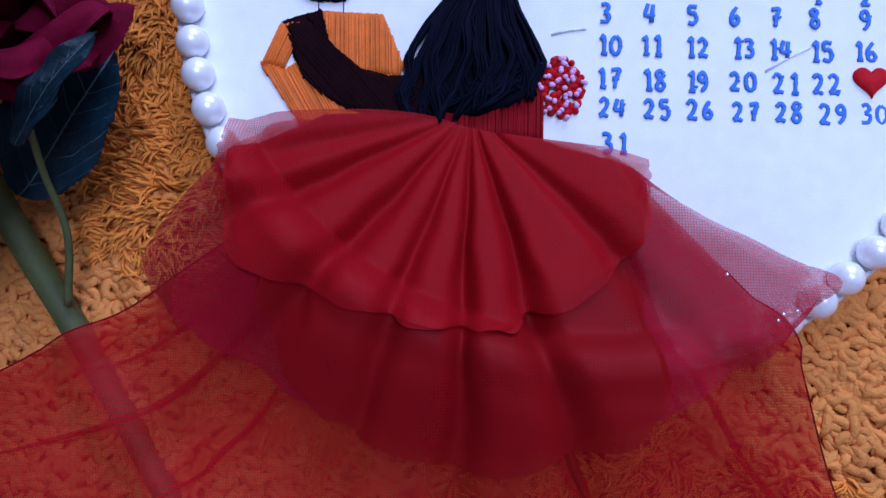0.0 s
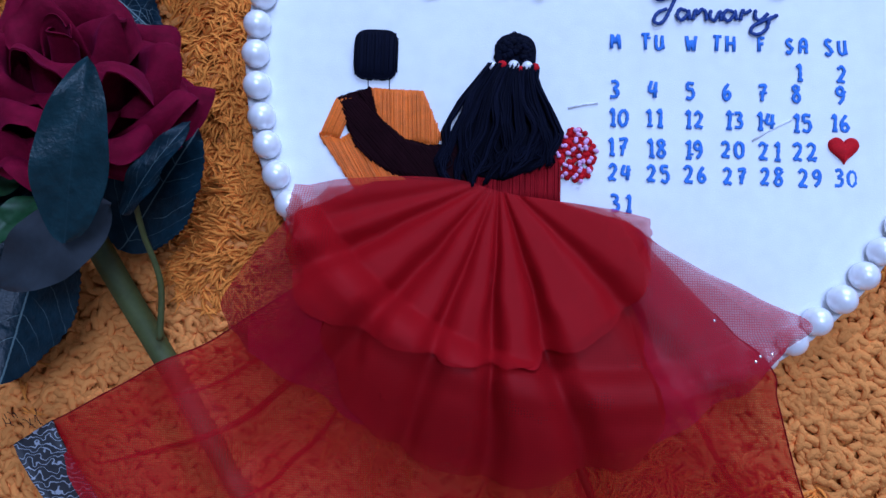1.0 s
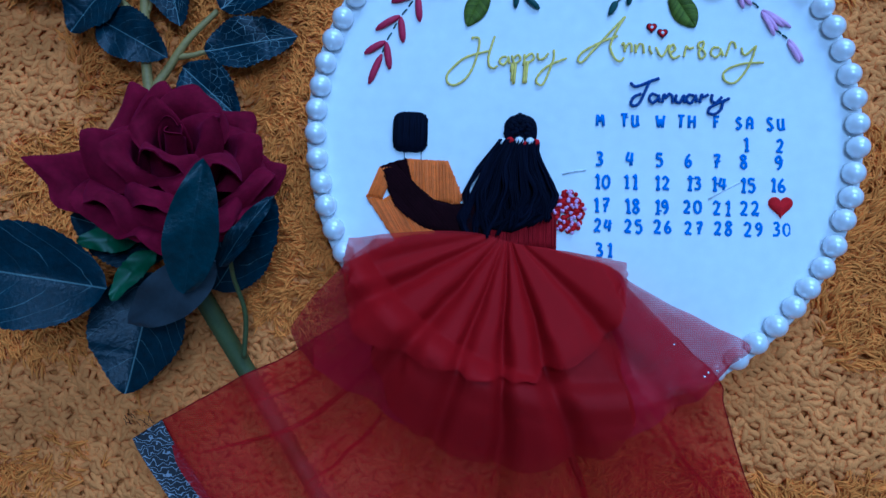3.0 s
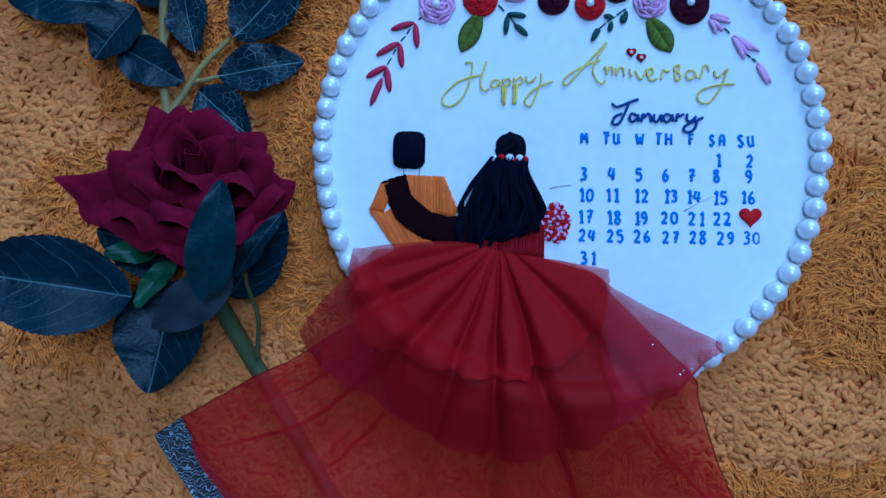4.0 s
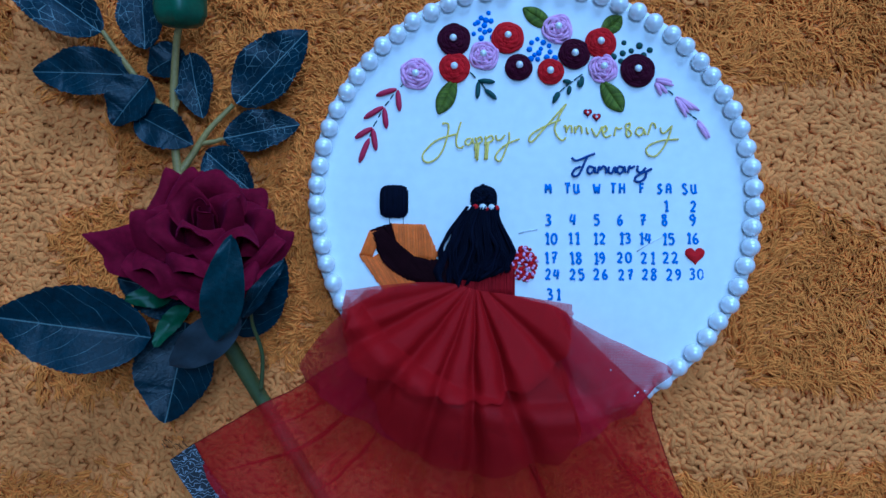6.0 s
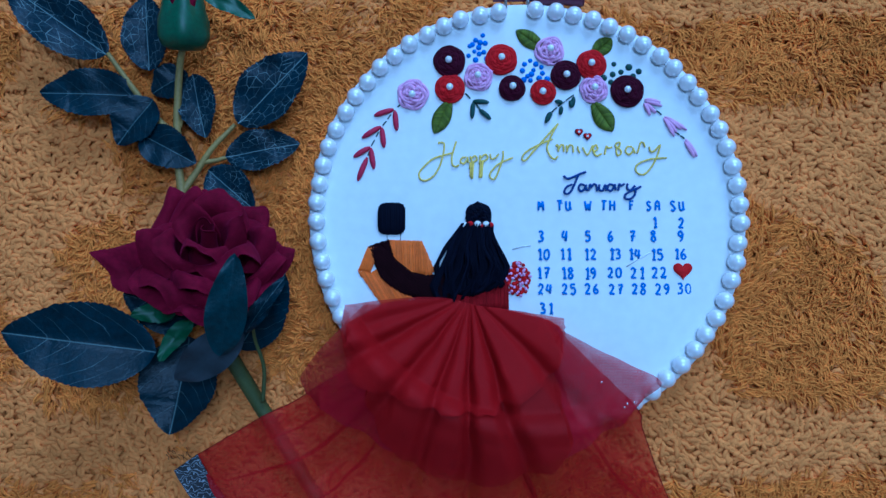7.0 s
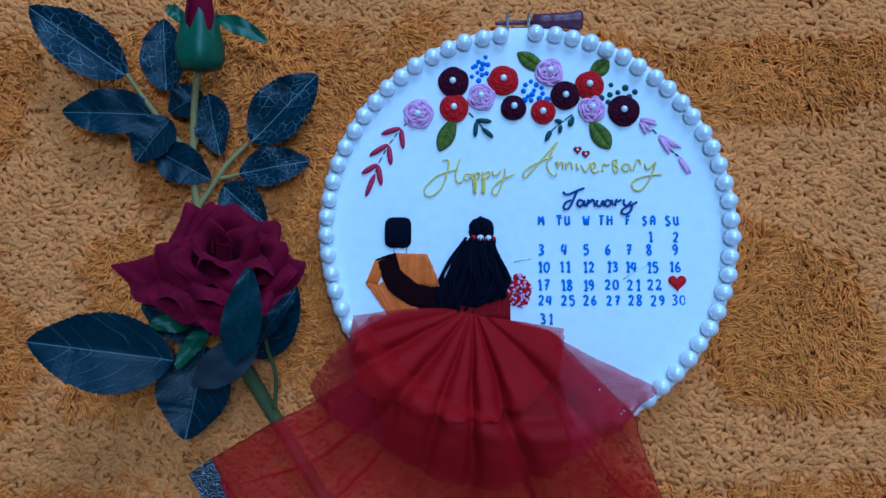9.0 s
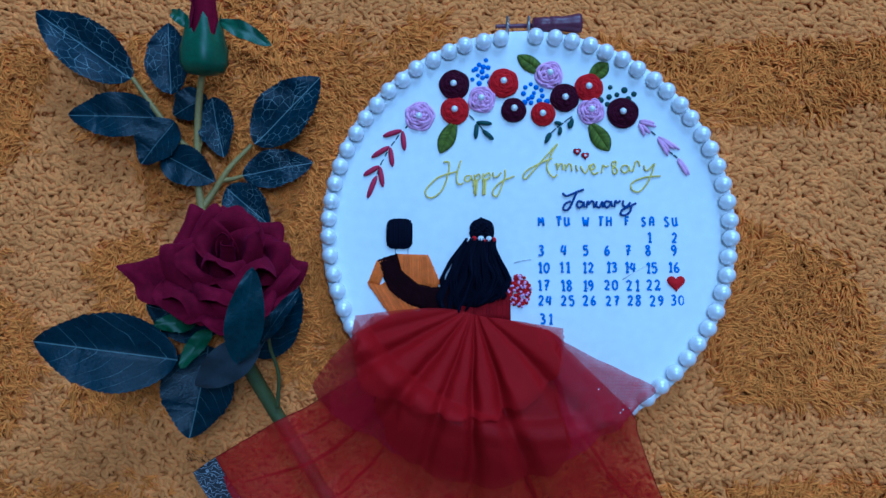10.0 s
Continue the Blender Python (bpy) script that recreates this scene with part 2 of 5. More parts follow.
tagged(part("ceiling", box_bm(-2.15, -2.15, 2.4, 2.15, 2.1, 2.5), M_WALL, smooth=False), "plain pale painted ceiling", "ceiling", kind="structure")


# ---- rug ----
def shag(x, y):
    """How far the pile is brushed long (1) and not clipped into nubs (0) at a place of the rug."""
    v = noise.noise((x * 13 + 3.1, y * 17 + 1.7, 0.3)) + 0.55 * noise.noise((x * 34, y * 40, 4.2))
    for cx, cy, rx, ry, w in PATCHES:
        v += w * math.exp(-(((x - cx) / rx) ** 4 + ((y - cy) / ry) ** 4))
    return min(1.0, max(0.0, 0.24 + 3.0 * v))


# long-pile (+) and nubby (-) fields of the rug's carved pattern: centre, half size, strength
PATCHES = [
    (0.130, 0.131, 0.125, 0.024, -1.2), (0.128, 0.084, 0.090, 0.021, 1.1), (0.152, 0.031, 0.052, 0.031, -1.2), (0.143, -0.045, 0.035, 0.044, 1.1),
    (0.195, -0.045, 0.017, 0.04, -1.0), (0.135, -0.110, 0.10, 0.018, -1.3), (0.12, -0.158, 0.10, 0.026, 1.1), (-0.240, 0.127, 0.06, 0.013, -0.8),
    (-0.282, 0.070, 0.014, 0.04, 0.6), (-0.212, 0.105, 0.016, 0.018, 0.7), (-0.120, 0.080, 0.030, 0.030, 0.8), (-0.246, 0.022, 0.036, 0.028, -1.1),
    (-0.200, 0.030, 0.015, 0.018, 0.8), (-0.120, 0.015, 0.022, 0.018, 0.4), (-0.255, -0.030, 0.03, 0.018, -0.7), (-0.115, -0.048, 0.022, 0.035, 0.5),
    (0.105, -0.050, 0.018, 0.035, 0.8), (-0.225, -0.108, 0.035, 0.016, -0.6), (-0.250, -0.135, 0.05, 0.010, 0.5), (-0.250, -0.155, 0.05, 0.020, 0.7), (-0.285, -0.085, 0.02, 0.02, 0.5),
]


def tufts(name, paths, radii, sides, material, label, flat=1.0):
    """Many small tapered locks as one mesh: paths are (locks, rings, 3), radii (locks, rings)."""
    n, r, _ = paths.shape
    tan = np.gradient(paths, axis=1)
    tan /= np.linalg.norm(tan, axis=2)[..., None] + 1e-12
    side = np.cross(tan, (0.0, 0.0, 1.0))
    side /= np.linalg.norm(side, axis=2)[..., None] + 1e-9
    upv = np.cross(side, tan)
    ang = np.linspace(0, 2 * math.pi, sides, endpoint=False) + 0.6
    v = paths[:, :, None] + radii[:, :, None, None] * (np.cos(ang)[:, None] * side[:, :, None] + flat * np.sin(ang)[:, None] * upv[:, :, None])
    i, j = np.meshgrid(np.arange(r - 1), np.arange(sides), indexing="ij")
    quad = np.stack([i * sides + j, i * sides + (j + 1) % sides, (i + 1) * sides + (j + 1) % sides, (i + 1) * sides + j], -1).reshape(-1, 4)
    e = (r - 1) * sides
    if sides == 6:
        quad = np.vstack([quad, [[3, 2, 1, 0], [e, e + 1, e + 2, e + 3], [0, 5, 4, 3], [e + 3, e + 4, e + 5, e]]])
    faces = (np.arange(n)[:, None, None] * (r * sides) + quad).reshape(-1, 4)
    me = bpy.data.meshes.new(name)
    me.vertices.add(n * r * sides)
    me.vertices.foreach_set("co", v.astype(np.float32).ravel())
    me.loops.add(faces.size)
    me.loops.foreach_set("vertex_index", faces.astype(np.int32).ravel())
    me.polygons.add(len(faces))
    me.polygons.foreach_set("loop_start", np.arange(0, faces.size, 4, dtype=np.int32))
    me.polygons.foreach_set("use_smooth", np.ones(len(faces), dtype=bool))
    me.materials.append(material)
    me.update(calc_edges=True)
    ob = new(name, me)
    ob.parent = rug
    return tagged(ob, label, kind="stuff")


def pile(x0, y0, x1, y1, step, grow, skip):
    rnd = np.random.RandomState(7)
    nx, ny = int((x1 - x0) / step), int((y1 - y0) / step)
    locks, nubs = [], []
    for i in range(nx):
        for j in range(ny):
            x = x0 + (i + 0.5 + rnd.uniform(-0.45, 0.45)) * step
            y = y0 + (j + 0.5 + rnd.uniform(-0.45, 0.45)) * step
            if skip(x, y):
                continue
            flow = -1.2 + 4.2 * noise.noise((x * 14, y * 14, 9.1)) + 2.2 * noise.noise((x * 46, y * 46, 2.1))
            if rnd.rand() < shag(x, y):
                bend = flow + rnd.normal(0, 0.75)
                tip = (x + 0.0070 * grow * math.cos(bend), y + 0.0070 * grow * math.sin(bend))
                for _ in range(6):
                    locks.append((x + step * rnd.uniform(-0.6, 0.6), y + step * rnd.uniform(-0.6, 0.6), *tip))
                if rnd.rand() < 0.25:
                    nubs.append((x, y, flow))
            else:
                nubs.append((x, y, flow))
                if rnd.rand() < 0.42:
                    nubs.append((x + step * rnd.uniform(0.3, 0.7), y + step * rnd.uniform(0.3, 0.7), flow + rnd.uniform(-1, 1)))
    a = np.array(locks)
    n = len(a)
    t = np.array([[0.0, 0.35, 0.7, 1.0]])
    u = lambda lo, hi: rnd.uniform(lo, hi, (len(a), 1))
    # the hairs of a lock lean together towards its tip
    tx = a[:, 2:3] + (a[:, 0:1] - a[:, 2:3]) * u(-0.5, 0.35) + u(-0.0012, 0.0012) * grow
    ty = a[:, 3:4] + (a[:, 1:2] - a[:, 3:4]) * u(-0.5, 0.35) + u(-0.0012, 0.0012) * grow
    side = u(-0.0012, 0.0012) * grow * np.sin(t * 3.14)
    z = -0.0034 + (0.0036 + u(0, 0.0026)) * np.sin(t * 2.0) * grow ** 0.5
    z = z + 0.0016 * grow ** 0.5 * np.array([noise.noise((q[0] * 42, q[1] * 42, 6.0)) for q in a])[:, None] * t
    dx, dy = tx - a[:, 0:1], ty - a[:, 1:2]
    ln = np.hypot(dx, dy) + 1e-6
    paths = np.stack([a[:, 0:1] + dx * t - side * dy / ln, a[:, 1:2] + dy * t + side * dx / ln, z], -1)
    tufts("shaggy_pile", paths, u(0.00030, 0.00058) * grow * np.array([[1.1, 1.25, 1.0, 0.25]]), 3, M_SHAG, "brushed orange shaggy pile")
    a = np.array(nubs)
    t = np.linspace(-1, 1, 5)[None]
    ang = 0.35 * (a[:, 2:3] + 1.2) + rnd.normal(0, 0.75, (len(a), 1))
    ln = u(0.0038, 0.0082) * grow
    dx, dy = t * ln / 2, u(-1.6, 1.6) * ln * 0.34 * (1 - t * t)
    z = -0.0014 + u(-0.0006, 0.0008) + 0.0009 * (1 - t ** 4) * grow ** 0.5
    paths = np.stack([a[:, 0:1] + dx * np.cos(ang) - dy * np.sin(ang), a[:, 1:2] + dx * np.sin(ang) + dy * np.cos(ang), z], -1)
    tufts("nubby_pile", paths, u(0.00108, 0.00148) * grow * np.array([[0.45, 0.95, 1.0, 0.95, 0.45]]), 6, M_NUB, "clipped tan nubby pile", 0.72)


rug = thing("rug", "tawny orange plush rug with carved shaggy and nubby pile", "rug", (0, 0, 0))
part("rug_backing", box_bm(-0.75, -0.60, -0.030, 0.70, 0.55, -0.0021, 0.006), M_BACK, rug, "tawny woven backing")
NEAR = (-0.306, -0.158, 0.216, 0.150)
pile(*NEAR, 0.0025, 1.0, lambda x, y: math.hypot(x, y) < 0.094)
pile(-0.74, -0.59, 0.69, 0.54, 0.0210, 4.2, lambda x, y: NEAR[0] - 0.038 < x < NEAR[2] + 0.038 and NEAR[1] - 0.038 < y < NEAR[3] + 0.038)


# ---- hoop ----
hoop = thing("embroidery_hoop", "round white embroidery hoop edged with pearls, lying on the rug", "embroidery hoop")
TOP = 0.0120


def ring_bm(r0, r1, z0, z1, n=128, bevel=0.0008):
    prof = [(r0, z0), (r1, z0), (r1, z1 - bevel), (r1 - bevel, z1), (r0 + bevel, z1), (r0, z1 - bevel)]
    bm = bmesh.new()
    rows = [[bm.verts.new((r * math.cos(2 * math.pi * i / n), r * math.sin(2 * math.pi * i / n), z)) for r, z in prof] for i in range(n)]
    for i in range(n):
        a, b = rows[i], rows[(i + 1) % n]
        for j in range(len(prof)):
            bm.faces.new((a[j], b[j], b[(j + 1) % len(prof)], a[(j + 1) % len(prof)]))
    return bm


part("hoop_ring", ring_bm(0.0995, 0.1075, -0.002, 0.0112), M_WOOD, hoop, "pale wooden hoop ring")


def cloth_disc():
    verts, faces, n = [], [], 96
    radii = [0.0, 0.02, 0.04, 0.06, 0.075, 0.088, 0.097, 0.103, 0.1072, 0.1082, 0.1084]
    for r in radii[1:]:
        for i in range(n):
            a = 2 * math.pi * i / n
            x, y = r * math.cos(a), r * math.sin(a)
            z = TOP - 0.0006 * max(0, (1 - (r / 0.097) ** 2)) + 0.00025 * noise.noise((x * 30, y * 30, 1.5))
            if r > 0.1075:
                z = TOP - 0.0008 if r < 0.1083 else 0.004
            verts.append((x, y, z))
    verts.append((0, 0, TOP - 0.0006))
    c = len(verts) - 1
    faces += [(c, i, (i + 1) % n) for i in range(n)]
    for k in range(len(radii) - 2):
        faces += [(k * n + i, (k + 1) * n + i, (k + 1) * n + (i + 1) % n, k * n + (i + 1) % n) for i in range(n)]
    return verts, faces


fabric = link_mesh("fabric", *cloth_disc(), M_CLOTH, hoop, "taut white cotton fabric")


def dome_mesh(name, r, squash=1.0, seg=20, rings=10):
    bm = bmesh.new()
    bmesh.ops.create_uvsphere(bm, u_segments=seg, v_segments=rings, radius=r)
    bmesh.ops.scale(bm, vec=(1, 1, squash), verts=bm.verts)
    me = bpy.data.meshes.new(name)
    bm.to_mesh(me)
    bm.free()
    me.polygons.foreach_set("use_smooth", [True] * len(me.polygons))
    return me


pearl_mesh = dome_mesh("pearl", 0.00435)
pearl_mesh.materials.append(M_PEARL)
PEARLS = 68
rnd = random.Random(4)
for i in range(PEARLS):
    if i == 0:
        continue  # room for the screw
    a = radians(92.3 + i * 360 / PEARLS + rnd.uniform(-0.25, 0.25))
    r = 0.104 + rnd.uniform(-0.0004, 0.0004)
    p = new("pearl", pearl_mesh)
    p.parent = hoop
    p.location = (r * math.cos(a), r * math.sin(a), TOP + 0.0030 + rnd.uniform(-0.0003, 0.0003))


# ---- dress of layered net ----
def lie(x, y):
    """Height at which loose cloth lies over the hoop, its pearls and the rug."""
    r = math.hypot(x, y)
    if r < 0.096:
        z = TOP + 0.0008
    elif r < 0.112:
        z = TOP + 0.0008 + 0.0072 * math.sin(min(1.0, (r - 0.096) / 0.008) * math.pi / 2)
        if r > 0.106:
            z -= (r - 0.106) * 0.35
    else:
        t = min(1.0, (r - 0.112) / 0.045)
        z = 0.0179 + (0.0035 - 0.0179) * (t * t * (3 - 2 * t)) ** 0.7
    # the rose's stem runs under the skirt
    d = (x + 0.131) * 0.844 + (y + 0.097) * 0.536
    if y < -0.090:
        z = max(z, 0.0028 + 0.0040 * math.exp(-(d / 0.007) ** 2))
    return z


def at_line(line, s):
    k = min(len(line) - 2, int(s * (len(line) - 1)))
    f = s * (len(line) - 1) - k
    return line[k] * (1 - f) + line[k + 1] * f


# creases of the gathered skirt: degrees from straight down round the waist, half width, depth
CREASES = [(-74, 4.5, 0.35), (-61, 4.8, 0.8), (-38, 4.4, 0.9), (-18, 3.2, 0.7), (-1, 2.8, 0.9),
           (17, 3.6, 0.95), (45, 4.2, 0.6)]
GATHER = (-0.0285, -0.0400)


def pleat(x, y, shift):
    """How high the cloth stands between the creases: 0 in a crease, 1 on a panel."""
    a = math.degrees(math.atan2(x - GATHER[0], -(y - GATHER[1]))) + shift
    d = math.hypot(x - GATHER[0], y - GATHER[1])
    a += 4.0 * noise.noise((x * 18, y * 18, 3.0)) * min(1, d / 0.08)
    h, tilt = 1.0, 0.0
    for c, w, s in CREASES:
        k = (a - c) / w
        h *= 1 - s * math.exp(-k * k)
        tilt += 0.13 * s * (k * math.exp(-0.12 * k * k) if abs(k) < 8 else 0)
    return max(0.0, h + tilt * 0.5) * min(1.0, d / 0.045)


def layer(name, top, hem, left, right, lift, amp, material, label, nu=300, nv=56, ease=1.0, wave=0.0015, seed=1, shift=0.0, edged=False):
    """A gathered sheet between the waist, hem and two side edges."""
    verts, uvs = [], []
    T, B = smooth_line(top, 401), smooth_line(hem, 401)
    L, R = smooth_line([top[0], *left, hem[0]], 201), smooth_line([top[-1], *right, hem[-1]], 201)
    c00, c10, c01, c11 = T[0], T[-1], B[0], B[-1]
    for j in range(nv):
        v = j / (nv - 1)
        lv, rv = at_line(L, v), at_line(R, v)
        for i in range(nu):
            s = i / (nu - 1)
            env = min(1.0, s / 0.06, (1 - s) / 0.06)
            st = 0.5 + 0.5 * math.copysign(abs(2 * s - 1) ** ease, 2 * s - 1)
            p = (1 - v) * at_line(T, st) + v * at_line(B, s)
            p = p + (1 - s) * (lv - (1 - v) * c00 - v * c01) + s * (rv - (1 - v) * c10 - v * c11)
            x, y = p
            h = pleat(x, y, shift) * env
            d = math.hypot(x - GATHER[0], y - GATHER[1]) + 1e-6
            out = (h - 0.6) * 0.0022 * v ** 6 * env
            x += out * (x - GATHER[0]) / d + wave * noise.noise((s * 14, v * 5, seed)) * v
            y += out * (y - GATHER[1]) / d + wave * noise.noise((s * 17, v * 6, seed + 5)) * v
            z = lie(x, y) + lift * (0.35 + 0.65 * v) + amp * h + 0.0010 * noise.noise((x * 45, y * 45, seed)) * v
            verts.append((x, y, max(z, lie(x, y) + 0.0003)))
            uvs.append((x, y))
    faces = [(j * nu + i, j * nu + i + 1, (j + 1) * nu + i + 1, (j + 1) * nu + i) for j in range(nv - 1) for i in range(nu - 1)]
    sheet = link_mesh(name, verts, faces, material, dress, label, uvs=uvs)
    if edged:
        for i in (0, nu - 1):
            tube("seam", [verts[j * nu + i] for j in range(nv // 4, nv)], 0.00024, M_SEAM, sheet, "dark red stitched seam", 6)
    return sheet


M_SEQUIN = mat("sequin_silver", (0.85, 0.82, 0.85), 0.15, metal=0.8, vary=0.05, scale=300)
dress = thing("dress", "", "", (0, 0, 0))
dress.parent = hoop
for key in ("label", "category"):
    if key in dress:
        del dress[key]
mm = lambda pts: [(x / 1000, y / 1000) for x, y in pts]
HEM = mm([(-163, -118), (-147, -141), (-120, -170), (-70, -194), (-10, -204), (50, -196), (86, -180)])
layer("long_skirt", mm([(-58, -58), (-45, -49), (-28, -46), (-12, -47), (8, -53)]), HEM, mm([(-109, -88), (-127, -97.5)]), mm([(17, -60), (49, -93), (53, -104), (66, -135)]),
      0.0005, 0.0060, M_RED_NET, "long sheer red net layer", ease=1.5, nv=76, seed=1, edged=True)
layer("middle_skirt", mm([(-80, -44.5), (-50, -45), (-28, -46), (0, -49), (17, -58)]), mm([(-109, -88), (-84, -105), (-57, -116), (-27, -126), (-4, -121), (26, -110), (52, -90)]),
      mm([(-90, -55), (-110, -77)]), mm([(36, -68), (61, -81)]), 0.0018, 0.0058, M_BLUE_LIT_NET, "middle sheer red net layer", ease=1.4, seed=2)
layer("underskirt", mm([(-55, -45), (-42, -46), (-29, -46.5), (-20, -47), (-10, -48)]), mm([(-80, -80), (-74, -102), (-58, -119), (-27, -129.5), (-6, -126), (11, -120), (21, -103)]),
      mm([(-74, -62)]), mm([(12, -72)]), 0.0032, 0.0062, M_UNDER, "gathered red underskirt of denser net", ease=1.2, seed=4)
layer("lining", mm([(-70, -43.8), (-52, -42.2), (-40, -42.6), (-29, -45.0), (-18, -46.5), (-6, -48.5)]), mm([(-88, -62), (-83, -75), (-71, -85), (-62.8, -88.8), (-55.3, -88.2), (-42, -95.3), (-27, -95), (-15, -96), (-11.4, -91), (9.5, -77.5), (16, -66)]),
      mm([(-86, -53)]), mm([(14, -55)]), 0.0036, 0.0062, M_LINING, "short gathered red lining", ease=1.3, seed=3)
layer("short_skirt", mm([(-89, -45), (-66, -42.2), (-50, -41.2), (-38, -42.0), (-28, -44.6), (-14, -47), (17, -51.5)]), mm([(-90, -57), (-85, -79), (-67, -88), (-48, -93), (-27, -96), (-8, -91), (9, -79), (17, -60)]),
      mm([(-89.5, -51)]), mm([(17, -55)]), 0.0046, 0.0062, M_OVERLAY, "short sheer red net overlay", ease=2.0, seed=3)


def hem_band(start, end, width):
    line = smooth_line(HEM, 240)[start:end]
    tan = np.gradient(line, axis=0)
    tan /= np.linalg.norm(tan, axis=1)[:, None]
    out = np.stack([tan[:, 1], -tan[:, 0]], 1)
    if out[0, 0] > 0:
        out = -out
    verts, rows = [], 7
    for k in range(2):
        for i, p in enumerate(line):
            for j in range(rows):
                q = p + out[i] * width * (j / (rows - 1) - 0.08)
                verts.append((q[0], q[1], lie(*q) + 0.0026 + 0.0008 * math.sin(i * 0.25) + 0.0004 * noise.noise((q[0] * 300, q[1] * 300, 0)) - 0.0006 * k))
    n, faces, off = len(line), [], len(line) * rows
    for i in range(n - 1):
        for j in range(rows - 1):
            f = (i * rows + j, (i + 1) * rows + j, (i + 1) * rows + j + 1, i * rows + j + 1)
            faces += [f, tuple(off + x for x in f[::-1])]
    for i in range(n - 1):
        for j in (0, rows - 1):
            faces.append((i * rows + j, off + i * rows + j, off + (i + 1) * rows + j, (i + 1) * rows + j))
    faces += [(j, j + 1, off + j + 1, off + j) for j in range(rows - 1)]
    return link_mesh("hem_band", verts, faces, M_BROCADE, dress, "dark brocade hem band with silver scrolls")


hem_band(0, 240, 0.0135)
frn = random.Random(5)
frays = []
for i in range(16):
    x, y = -0.176 + frn.uniform(0, 0.012), -0.1195 + frn.uniform(-0.0015, 0.0015) + 0.002 * i / 16
    a = radians(110 + frn.uniform(-35, 35))
    ln = frn.uniform(0.0012, 0.0030)
    frays.append([(x, y, 0.006), (x + ln * 0.5 * math.cos(a), y + ln * 0.5 * math.sin(a), 0.0066), (x + ln * math.cos(a + 0.4), y + ln * math.sin(a + 0.4), 0.006)])
tubes("frayed_thread", frays, 0.00012, M_BLACK, dress, "frayed dark threads", sides=4)


def fold(angle, r0, r1, width, bend, seed):
    """A pinch of doubled net that runs out from the gather under the long layer."""
    verts, rows, n = [], 5, 40
    for i in range(n):
        t = i / (n - 1)
        r = r0 + (r1 - r0) * t
        a = radians(angle + bend * t * t + 1.2 * noise.noise((t * 3, seed, 0)))
        w = width * math.sin(math.pi * (0.12 + 0.86 * t)) ** 0.6
        for j in range(rows):
            k = j / (rows - 1) - 0.5
            x = GATHER[0] + r * math.sin(a) + w * k * math.cos(a)
            y = GATHER[1] - r * math.cos(a) + w * k * math.sin(a)
            verts.append((x, y, lie(x, y) + 0.0006 + 0.0010 * math.cos(math.pi * k)))
    faces = [(i * rows + j, i * rows + j + 1, (i + 1) * rows + j + 1, (i + 1) * rows + j) for i in range(n - 1) for j in range(rows - 1)]
    return link_mesh("fold", verts, faces, M_UNDER, dress, "pinched fold of red net", uvs=[(v[0], v[1]) for v in verts])


for k, (angle, r0, r1, width, bend) in enumerate([
        (17, 0.050, 0.120, 0.0030, 1), (39, 0.070, 0.155, 0.0018, 1), (-43, 0.062, 0.150, 0.0022, -10), (-33, 0.085, 0.125, 0.0016, -4), (-50, 0.070, 0.120, 0.0014, -5)]):
    fold(angle, r0, r1, width, bend, k)
for x, y in ((32.5, -81.5), (43.0, -91.0), (46.0, -90.2), (41.5, -92.4)):
    b = new("sequin", dome_mesh("sequin", 0.00045, 0.5, 10, 6))
    b.data.materials.append(M_SEQUIN)
    b.parent = dress
    b.location = (x / 1000, y / 1000, lie(x / 1000, y / 1000) + 0.0046 + 0.0066 * pleat(x / 1000, y / 1000, 0))


